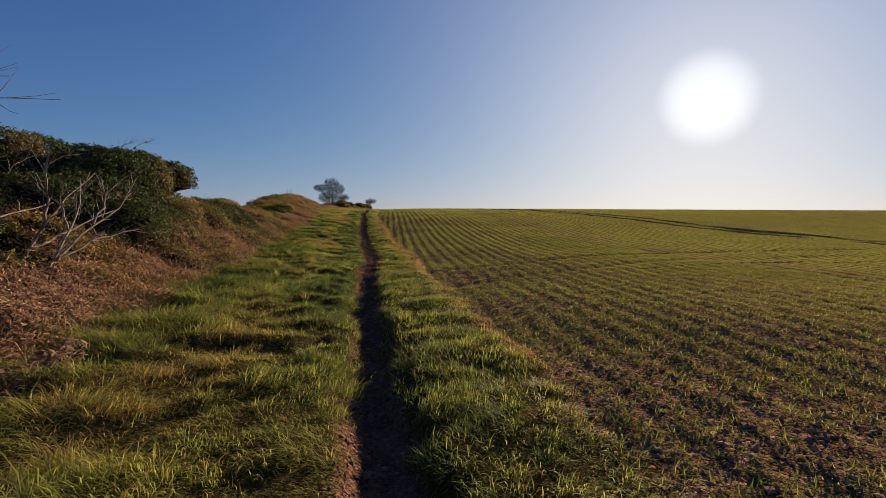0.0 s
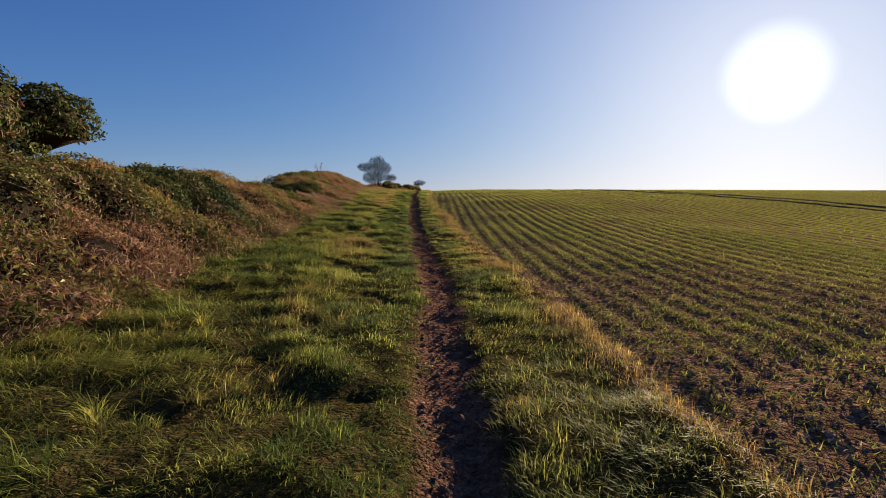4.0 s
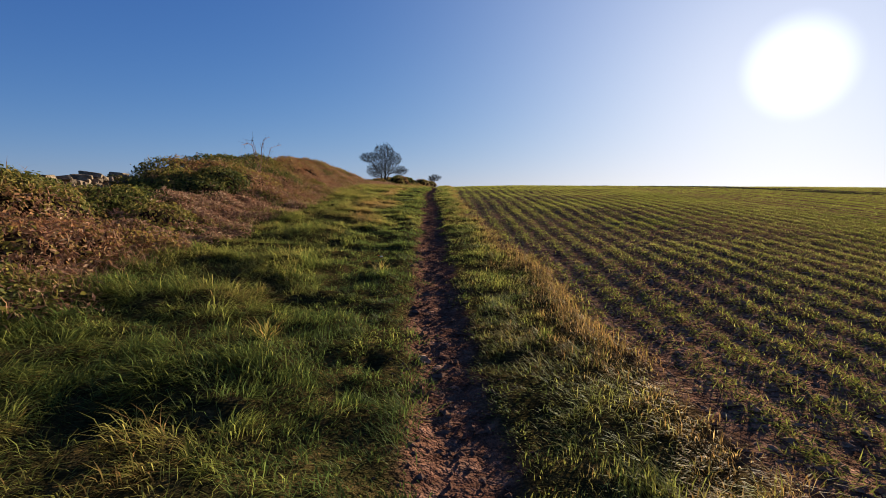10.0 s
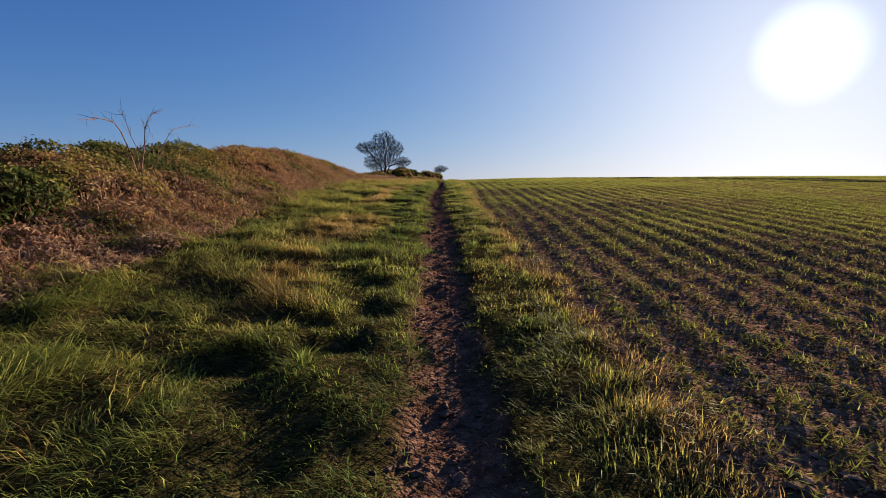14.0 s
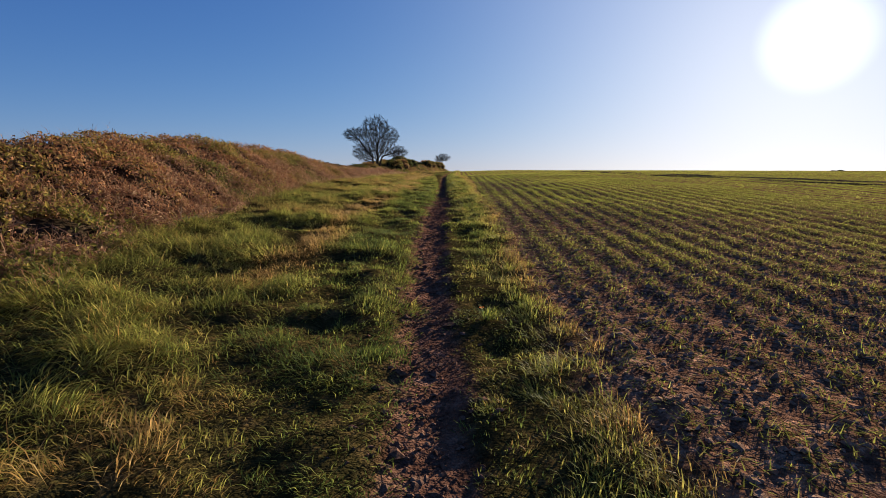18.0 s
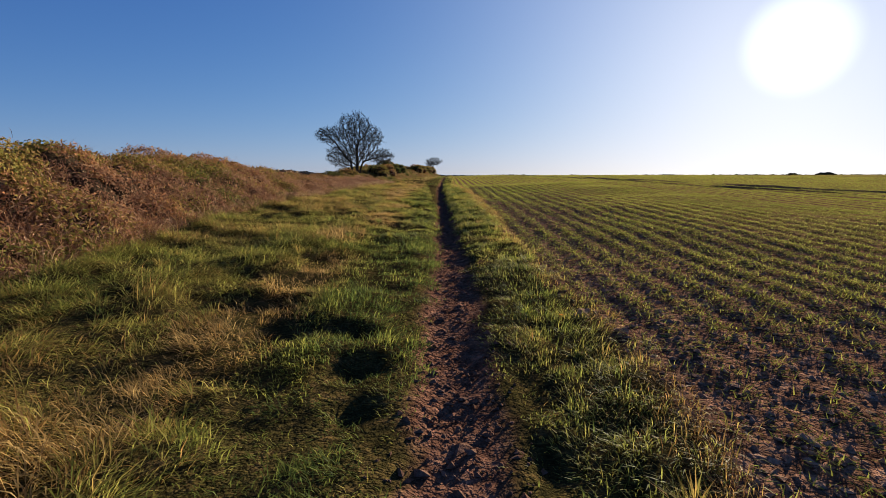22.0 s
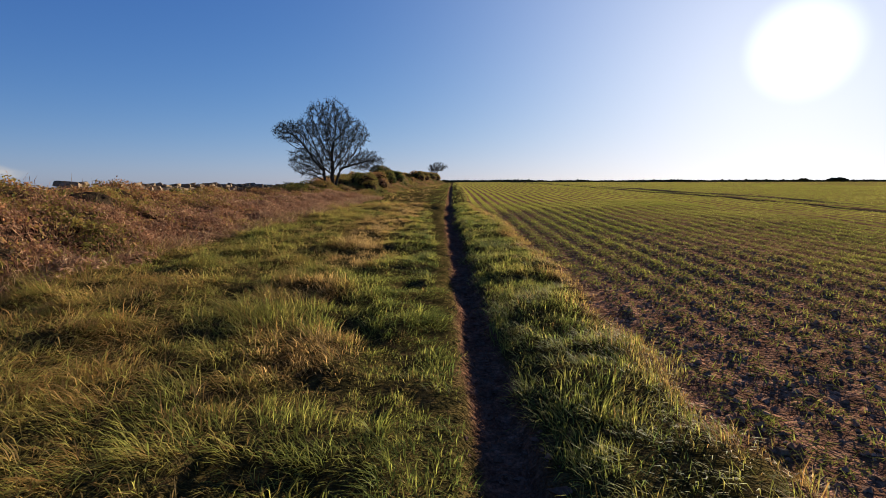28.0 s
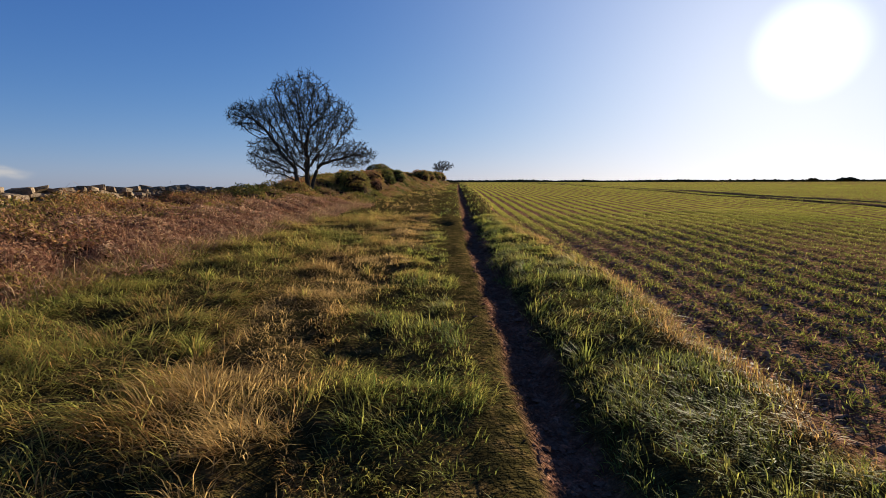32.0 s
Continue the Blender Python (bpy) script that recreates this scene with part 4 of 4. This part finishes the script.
# ---- dead stalks at the foot of the hedge ----
def stalks(name, label, n, y0, y1, reach, tall, tint):
    y = rng.uniform(y0, y1, n)
    d = rng.beta(1.5, 1.8, n) * reach - 0.35
    x = foot_x(y) - d
    z = land(x, y) + np.clip(d - 0.3, 0, 9) * 0.28
    m = len(x)
    v, f, t = blades(np.stack([x, y, z], 1), tall * rng.uniform(0.5, 1.3, m), rng.uniform(0.004, 0.009, m), rng.normal(0.4, 1.6, m), np.clip(rng.normal(1.2, 0.4, m), 0, 1.7), np.clip(tint + rng.normal(0, 0.25, m), 0, 1), 0.5)
    tagged(put(name, mesh_of(name, v, f, M_STRAW, [("tint", "FLOAT", t)])), label, "dead grass", kind="stuff")


stalks("dead_stalks", "matted brown dead grass and bracken stalks", 24000, 1, 30, 1.7, 0.17, 0.42)
stalks("dead_stalks", "matted straw-brown stalks below the brambles", 34000, 30, 74, 1.5, 0.22, 0.48)

stalks("hedge_foot_grass", "pale blond dead grass standing along the hedge foot", 11000, 44, 74, 0.75, 0.30, 0.86)
stalks("hedge_foot_grass", "blond dead grass tufts along the bramble foot", 4000, 8, 30, 0.7, 0.22, 0.78)


def fronds(n, y0, y1):
    """Crumpled dead bracken at the hedge foot, heaped in low mounds."""
    y = rng.uniform(y0, y1, n)
    d = rng.beta(1.4, 1.5, n) * 1.7 - 0.3 + (vn(y * 0, y, 1.3, 86) - 0.5) * 0.7
    x = foot_x(y) - d
    heap = vn(x, y, 0.45, 87) * 0.7 + vn(x, y, 0.18, 88) * 0.3
    k = heap > 0.30
    x, y, d, heap = x[k], y[k], d[k], heap[k]
    m = len(x)
    z = land(x, y) + np.clip(d - 0.1, 0, 9) * 0.30 + 0.26 * (heap - 0.3) * rng.random(m) ** 0.4
    nm = rng.normal(0, 0.6, (m, 3)) + np.array([0.25, -0.2, 0.8])
    nm /= np.linalg.norm(nm, axis=1)[:, None]
    v, f, t = leaves(np.stack([x, y, z], 1), rng.uniform(0.03, 0.075, m), nm, np.clip(0.42 + (heap - 0.5) * 0.7 + rng.normal(0, 0.22, m), 0, 1), 0.22)
    tagged(put("dead_bracken", mesh_of("dead_bracken", v, f, M_DEAD, [("tint", "FLOAT", t)])), "crumpled russet dead bracken heaped at the hedge foot", "bracken", kind="stuff")


fronds(70000, 1, 34)
fronds(70000, 34, 74)


# ---- trees ----
def crown_tree(name, label, at, stems, lobes, clear, count, step, thick, seed):
    """A tree whose limbs reach for points spread through its crown: lobes (centre, radii) from the base; stems (x, y, height) are the bare starts."""
    r = np.random.default_rng(seed)
    root = thing(name, at, label, "tree")
    goals = []
    for c, rad in lobes:
        q = r.normal(size=(count, 3))
        q = q / np.linalg.norm(q, axis=1)[:, None] * (r.random((count, 1)) ** 0.42)
        goals.append(q * np.array(rad) + np.array(c))
    goals = np.concatenate(goals)
    goals = goals[goals[:, 2] > clear]
    pts, up, stem_of = [], [], []
    for k, (sx, sy, sz) in enumerate(stems):
        n = max(3, int(sz / step))
        foot = np.array([math.cos(k * 2.1) * 0.06, math.sin(k * 2.1) * 0.06, -0.15])
        for i in range(n + 1):
            w = i / n
            pts.append(foot * (1 - w) + np.array([sx, sy, sz]) * w + r.normal(0, 0.02, 3) * (0 < i))
            up.append(len(pts) - 2 if i else -1)
            stem_of.append(k)
    best = np.full(len(goals), 1e9)
    near = np.zeros(len(goals), int)
    first = 0
    for _ in range(120):
        for j in range(first, len(pts)):
            dd = ((goals - pts[j]) ** 2).sum(1)
            m = dd < best
            best[m], near[m] = dd[m], j
        first = len(pts)
        live = best > (step * 1.3) ** 2
        goals, best, near = goals[live], best[live], near[live]
        if not len(goals):
            break
        reach = best < (step * 14) ** 2
        if not reach.any():
            reach[:] = True
        for j in np.unique(near[reach]):
            g = goals[reach & (near == j)] - pts[j]
            d = (g / np.linalg.norm(g, axis=1)[:, None]).sum(0) + r.normal(0, 0.25, 3)
            ln = np.linalg.norm(d)
            if ln < 0.2:
                continue
            pts.append(pts[j] + d / ln * step + r.normal(0, step * 0.22, 3))
            up.append(int(j))
            stem_of.append(stem_of[j])
    pts = np.array(pts)
    load = np.zeros(len(pts))
    kids = [[] for _ in pts]
    for j in range(len(pts) - 1, -1, -1):
        load[j] = max(load[j], 1.0)
        if up[j] >= 0:
            load[up[j]] += load[j]
            kids[up[j]].append(j)
    width = thick * load ** 0.40
    groups = [([], [], []) for _ in stems]
    todo = [(j, -1) for j in range(len(pts)) if up[j] < 0]
    while todo:
        j, frm = todo.pop()
        line = [frm, j] if frm >= 0 else [j]
        while kids[j]:
            order = sorted(kids[j], key=lambda c: -load[c])
            todo += [(c, j) for c in order[1:]]
            j = order[0]
            line.append(j)
        if len(line) < 2:
            continue
        w = width[line].copy()
        w[0] = min(w[0], w[1] * 1.25)
        rank = 0 if frm < 0 else 1 if load[line[1]] > 55 else 2
        groups[stem_of[line[1]]][rank].append(tube(pts[line], w, 7 if rank == 0 else 5 if rank == 1 else 3))
    # short spurs along the outer twigs
    for j in range(len(pts)):
        if load[j] < 5:
            for _ in range(5):
                d = r.normal(size=3)
                d /= np.linalg.norm(d)
                g = np.linspace(0, 1, 3)[:, None]
                ln = step * r.uniform(0.7, 1.9)
                groups[stem_of[j]][2].append(tube(pts[j] + d * g * ln + r.normal(0, step * 0.10, (3, 3)) * g, [thick * 0.7, thick * 0.6, thick * 0.45]))
    for trunk, limbs, twigs in groups:
        v, f = join(trunk)
        stem = put("trunk", mesh_of("trunk", v, f, M_BARK, smooth=True), root)
        for t in limbs:
            put("limb", mesh_of("limb", t[0], t[1], M_BARK, smooth=True), stem)
        if twigs:
            v, f = join(twigs)
            put("twig_spray", mesh_of("twig_spray", v, f, M_BARK), stem, kind="stuff")
    return root


crown_tree("hawthorn_tree", "bare windswept hawthorn tree rising from the hedge", (-4.35, 75.5, float(land(-4.35, 75.5))),
           [(0.05, 0.0, 1.5), (0.35, 0.2, 1.3), (-0.35, -0.2, 1.2), (0.15, -0.35, 1.0), (-0.1, 0.4, 1.1)],
           [((-0.1, 0, 3.55), (1.2, 1.2, 1.15)), ((-1.6, 0, 3.1), (1.15, 0.9, 0.6)), ((-0.95, 0, 1.75), (1.05, 1.1, 0.9)), ((0.95, 0, 2.95), (0.9, 0.9, 0.85)), ((1.55, 0, 1.75), (1.0, 0.8, 0.5)), ((0, 0, 2.2), (1.0, 1.1, 1.0))],
           0.75, 950, 0.115, 0.0088, 4)
crown_tree("thorn_tree", "small bare thorn tree at the end of the hedge", (1.4, 128.0, 3.2),
           [(0.5, 0, 1.3), (0.2, 0.2, 1.4)], [((0.7, 0, 2.5), (1.5, 1.0, 0.75)), ((0.1, 0, 2.2), (0.8, 0.8, 0.6))], 1.3, 300, 0.16, 0.019, 2)


def cane(points, thick, twigs, reach, at):
    """A bent cane through the given points, with side twigs along its outer half."""
    pts = np.array(points, float)
    t = np.linspace(0, 1, len(pts))
    g = np.linspace(0, 1, 9)
    line = np.stack([np.interp(g, t, pts[:, k]) for k in range(3)], 1) - np.array(at)
    line[1:-1] = (line[:-2] + 2 * line[1:-1] + line[2:]) / 4 + rng.normal(0, 0.012, (7, 3))
    main = tube(line, np.linspace(thick, thick * 0.3, 9), 5)
    side = []
    for _ in range(twigs):
        i = int(rng.integers(3, 9))
        d = (line[min(8, i)] - line[i - 2])
        d = d / np.linalg.norm(d) + rng.normal(0, 0.55, 3)
        d /= np.linalg.norm(d)
        k = np.linspace(0, 1, 4)[:, None]
        side.append(tube(line[i - 1] + d * k * reach * rng.uniform(0.4, 1.2) + np.array([0, 0, 0.12 * reach]) * k ** 2 + rng.normal(0, 0.01, (4, 3)), np.linspace(thick * 0.4, thick * 0.15, 4)))
    return main, side


def branchy(name, label, category, at, canes, material, thick, twigs, reach):
    root = thing(name, at, label, category)
    for c in canes:
        main, side = cane(c, thick * rng.uniform(0.8, 1.2), twigs, reach, at)
        stem = put("cane", mesh_of("cane", main[0], main[1], material, smooth=True), root)
        v, f = join(side)
        put("twig_spray", mesh_of("twig_spray", v, f, material), stem, kind="stuff")
    return root


branchy("elder_shrub", "leafless elder shrub with thin arching twigs", "shrub", (-7.2, 5.2, 0.5),
        [[(-7.2, 5.2, 0.4), (-6.9, 5.8, 1.9), (-6.2, 7.2, 2.9), (-4.9, 9.3, 3.35)], [(-7.2, 5.2, 0.4), (-7.0, 5.9, 2.1), (-6.4, 7.4, 3.2), (-5.4, 8.9, 3.6)],
         [(-7.2, 5.2, 0.4), (-7.3, 5.8, 2.0), (-6.7, 7.4, 2.6), (-5.6, 9.0, 2.9)], [(-7.2, 5.2, 0.4), (-7.6, 5.4, 2.2), (-7.4, 6.6, 3.4), (-6.6, 8.4, 3.9)]], M_STEM, 0.016, 22, 0.8)
branchy("dead_branch", "bleached dead branch forking out of the brambles", "branch", (-5.0, 8.1, 0.6),
        [[(-5.0, 8.1, 0.6), (-5.0, 8.9, 1.3), (-5.1, 9.8, 1.8), (-5.0, 10.5, 2.25)], [(-5.0, 8.8, 1.2), (-5.1, 9.2, 1.7), (-5.2, 9.3, 2.3)], [(-5.0, 8.4, 0.9), (-4.9, 9.4, 1.2), (-4.6, 10.3, 1.55)]], M_PALE, 0.026, 12, 0.45)
branchy("dead_branch", "pale broken branch lying across the brambles", "branch", (-4.5, 8.3, 0.8),
        [[(-4.5, 8.3, 0.8), (-4.5, 9.2, 1.25), (-4.5, 10.1, 1.5), (-4.6, 11.0, 1.9)], [(-4.5, 9.2, 1.2), (-4.5, 9.8, 1.7), (-4.7, 10.0, 2.2)]], M_PALE, 0.024, 10, 0.4)
branchy("dead_branch", "thin grey branch tangled in the hedge", "branch", (-4.6, 6.6, 0.6),
        [[(-4.6, 6.6, 0.6), (-4.8, 7.0, 1.3), (-5.2, 7.6, 1.9), (-5.5, 8.6, 2.4)], [(-4.7, 6.9, 1.0), (-4.9, 7.6, 1.4), (-4.8, 8.6, 1.6)]], M_PALE, 0.02, 12, 0.45)
branchy("bare_twigs", "bare pale twigs standing over the ivy bush", "twigs", (-6.5, 12.5, 2.6),
        [[(-6.5, k, float(lie(k)) + h), (-6.45, k + 0.2, float(lie(k)) + h + 0.35), (-6.3, k + 0.5, float(lie(k)) + h + 0.55), (-6.2, k + 0.9, float(lie(k)) + h + 0.62)] for k, h in ((9.2, 1.9), (10.4, 2.05), (11.5, 2.2), (12.6, 2.3), (13.7, 2.6), (14.6, 2.9), (15.5, 3.0))], M_PALE, 0.009, 16, 0.35)
branchy("dead_branch", "grey leafless branch leaning over the dead bracken", "branch", (-4.3, 7.4, 0.5),
        [[(-4.3, 7.4, 0.4), (-4.35, 8.1, 1.0), (-4.5, 8.9, 1.5), (-4.8, 9.6, 2.0)], [(-4.3, 7.9, 0.8), (-4.1, 8.7, 1.1), (-3.9, 9.6, 1.2)], [(-4.4, 8.4, 1.2), (-4.7, 8.8, 1.6), (-5.2, 9.1, 1.9)]], M_PALE, 0.019, 14, 0.5)
branchy("dead_branch", "thin forked dead branch in front of the bush", "branch", (-5.3, 10.2, 0.7),
        [[(-5.3, 10.2, 0.6), (-5.1, 11.0, 1.3), (-5.0, 11.8, 1.9), (-5.1, 12.5, 2.3)], [(-5.1, 10.9, 1.2), (-4.8, 11.7, 1.5), (-4.6, 12.4, 1.6)]], M_PALE, 0.018, 12, 0.5)
branchy("briar_sprig", "bare arching briar canes above the bramble mound", "briar", (-4.93, 35.8, 2.06),
        [[(-4.93, 35.78, 2.06), (-4.93, 35.45, 2.97), (-4.93, 34.96, 3.09), (-4.93, 34.38, 2.97)],
         [(-4.93, 35.86, 2.06), (-4.93, 36.02, 3.05), (-4.93, 36.27, 3.30), (-4.85, 36.60, 3.42)],
         [(-4.93, 36.10, 2.06), (-4.93, 36.76, 3.05), (-4.93, 37.42, 3.26), (-4.93, 38.15, 3.30)],
         [(-4.93, 35.94, 2.06), (-5.01, 35.78, 2.97), (-5.09, 35.61, 3.30)]], M_STEM, 0.010, 9, 0.24)
branchy("fallen_cane", "dry pale bramble cane on the grass edge", "cane", (-3.9, 41.2, 1.75),
        [[(-3.9, 41.0, 1.80), (-3.8, 41.8, 1.90), (-3.75, 42.6, 1.95), (-3.8, 43.4, 2.05)], [(-4.0, 41.4, 1.84), (-3.7, 42.0, 1.98), (-3.6, 42.8, 1.92)]], M_PALE, 0.012, 5, 0.3)


# ---- stone wall ----
def stone_shape(seed):
    r = random.Random(seed)
    bm = bmesh.new()
    bmesh.ops.create_cube(bm, size=1)
    for w in bm.verts:
        w.co = Vector((w.co.x * r.uniform(0.7, 1.1), w.co.y * r.uniform(0.7, 1.1), w.co.z * r.uniform(0.55, 1.1)))
    bmesh.ops.bevel(bm, geom=bm.edges[:], offset=0.09, segments=1, affect="EDGES")
    me = bpy.data.meshes.new("stone")
    bm.to_mesh(me)
    bm.free()
    me.materials.append(M_STONE)
    return me


STONES = [stone_shape(s) for s in range(8)]


def stone_wall(label, x, y0, y1, courses, top):
    root = thing("dry_stone_wall", (x, (y0 + y1) / 2, float(land(x, (y0 + y1) / 2))), label, "wall")
    o = Vector(root.location)
    for c in range(courses):
        y = y0 + rng.uniform(0, 0.2)
        while y < y1:
            w, h = rng.uniform(0.11, 0.30), 0.10
            if c == 0 and rng.random() < 0.5:
                y += w
                continue
            z = float(lie(y)) + (top if np.isscalar(top) else float(np.interp(y, *top))) - (c + 0.5) * h + rng.normal(0, 0.012)
            ob = put("stone", STONES[int(rng.integers(8))], root)
            ob.location = Vector((x + rng.normal(0, 0.03), y + w / 2, z)) - o
            ob.scale = (0.42, w, h * rng.uniform(0.85, 1.5))
            ob.rotation_euler = (rng.normal(0, 0.16), rng.normal(0, 0.12), rng.normal(0, 0.25))
            y += w * 1.0
    return root


stone_wall("pale dry-stone wall showing through a gap in brambles", -6.75, 29.4, 32.0, 9, 1.12)
stone_wall("low weathered dry-stone wall behind bracken", -6.9, 57.0, 77.0, 6, ([57, 62, 66, 72, 77], [1.22, 1.14, 1.0, 0.86, 0.70]))

# ---- small things ----
def fallen_leaf(x, y, size=0.05, turn=0.0):
    v = np.array([[-0.6, 0, 0], [-0.2, 0.4, 0.12], [0.35, 0.34, 0.1], [0.8, 0, 0.02], [0.35, -0.34, 0.12], [-0.2, -0.4, 0.1], [0, 0, -0.02]]) * size
    ob = put("fallen_leaf", mesh_of("fallen_leaf", v, [[6, k, (k + 1) % 6] for k in range(6)], M_LEAF, [("tint", "FLOAT", rng.random(7))]))
    ob.location = (x, y, float(land(x, y)) + 0.035)
    ob.rotation_euler = (0.5 + rng.normal(0, 0.2), rng.normal(0, 0.3), turn)
    return tagged(ob, "bright orange fallen leaf lying in the grass", "leaf", "fallen leaves")


for x, y in ((0.62, 15.34), (1.6, 2.7), (1.4, 2.2), (1.19, 21.8), (1.31, 22.0), (1.25, 21.9), (-0.3, 21.6), (0.48, 38.0), (-0.75, 27.8), (1.05, 45.0), (1.5, 3.1)):
    fallen_leaf(x, y, rng.uniform(0.022, 0.042), rng.uniform(0, 6))


def loose_stone(x, y, size, label, pale=False):
    v, f = lump(2, int(x * 100 + y * 10), 0.45)
    v = np.round(v * 1.6) / 1.6 * 0.35 + v * 0.65
    ob = put("loose_stone", mesh_of("loose_stone", v * np.array([1.2, 0.9, 0.6]) * size, f, M_STONE if pale else M_CLOD))
    ob.location = (x, y, float(land(x, y)) - size * 0.12)
    ob.rotation_euler = (0, 0, rng.uniform(0, 6))
    return tagged(ob, label, "stone", "loose stones")


for x, y, size, pale in ((1.25, 45.8, 0.022, True), (1.28, 45.15, 0.07, False), (1.4, 15.5, 0.02, True), (1.37, 15.2, 0.018, True), (1.63, 16.4, 0.035, False), (-0.12, 24.2, 0.04, False),
                         (-0.01, 21.96, 0.035, False), (1.32, 38.2, 0.03, True), (1.22, 27.7, 0.03, True), (1.45, 38.4, 0.035, False), (-0.02, 24.1, 0.035, False), (1.7, 31.0, 0.022, True), (2.1, 12.0, 0.022, True), (1.59, 34.02, 0.065, True), (1.70, 34.52, 0.035, False), (1.89, 34.7, 0.03, False),
                         (1.19, 27.61, 0.03, True), (1.33, 27.8, 0.035, False), (1.36, 27.66, 0.03, True), (1.37, 44.64, 0.045, False), (1.24, 45.11, 0.055, False), (1.44, 45.41, 0.03, True), (1.47, 38.15, 0.035, True),
                         (1.41, 38.31, 0.04, False), (1.38, 15.43, 0.022, True), (1.61, 16.27, 0.04, False), (2.91, 9.83, 0.03, True), (1.34, 50.0, 0.03, False), (1.93, 51.0, 0.035, False), (1.75, 53.0, 0.03, True)):
    loose_stone(x, y, size, "pale stone lying on the reddish soil" if pale else "brown stone trodden into the earth", pale)
v, q = lump(2, 5, 0.25)
scrap = put("paper_scrap", mesh_of("paper_scrap", v * np.array([0.024, 0.015, 0.009]), q, M_PAPER))
scrap.location = (-0.70, 27.63, float(land(-0.70, 27.63)) + 0.07)
tagged(scrap, "small crumpled white paper scrap in the grass", "litter")

# ---- distance ----
chunks = []
for xx in np.arange(-10, 900, 4.0):
    h = 2.6 + 1.2 * float(vn(xx, 0, 30, 81)) + (3.0 if vn(xx, 0, 60, 82) > 0.86 else 0)
    bv, bf = lump(1, int(xx) + 400, 0.3)
    chunks.append((bv * np.array([3.4, 3.0, h * 0.6]) + np.array([xx, 620, float(lie(620)) + h * 0.3]), bf))
v, f = join(chunks)
tagged(put("far_hedge", mesh_of("far_hedge", v, f, M_FARHEDGE)), "thin dark hedge line along the horizon", "hedge", kind="stuff")

chunks = []
for cx, w in ((560, 16), (585, 10), (470, 12), (430, 7)):
    for k in range(5):
        bv, bf = lump(2, int(cx) + k, 0.3)
        chunks.append((bv * np.array([w * 0.35, w * 0.3, w * 0.16]) + np.array([cx + (k - 2) * w * 0.35, 610, float(lie(610)) + 2.0 + (1.2 if k in (1, 2, 3) else 0)]), bf))
v, f = join(chunks)
tagged(put("far_trees", mesh_of("far_trees", v, f, M_FARHEDGE)), "low dark tree clumps on the skyline", "trees", kind="stuff")
gu, gv = np.meshgrid(np.linspace(-1, 1, 33), np.linspace(-1, 1, 13))
gu, gv = gu.ravel(), gv.ravel()
base, along = np.array([-0.640, 0.768, 0.0150]) * 4200, np.array([0.768, 0.640, 0])
v = base + along * (gu * 260)[:, None] + np.array([0, 0, 1.0]) * (gv * 55 + 10 * np.sin(gu * 7))[:, None] + np.array([0.64, -0.768, 0]) * (40 * (1 - gu ** 2) * (1 - gv ** 2))[:, None]
i, j = np.meshgrid(np.arange(12), np.arange(32), indexing="ij")
q = np.stack([i * 33 + j, i * 33 + j + 1, (i + 1) * 33 + j + 1, (i + 1) * 33 + j], -1).reshape(-1, 4)
soft = (1 - sstep(0.2, 1.0, np.hypot(gu, gv * 1.05))) * (0.35 + 0.65 * vn(gu * 3, gv * 2, 0.5, 91))
tagged(put("cloud", mesh_of("cloud", v, q, M_CLOUD_SOFT, [("soft", "FLOAT", soft)], True)), "small soft white cloud low over the hedge", "cloud", kind="structure")
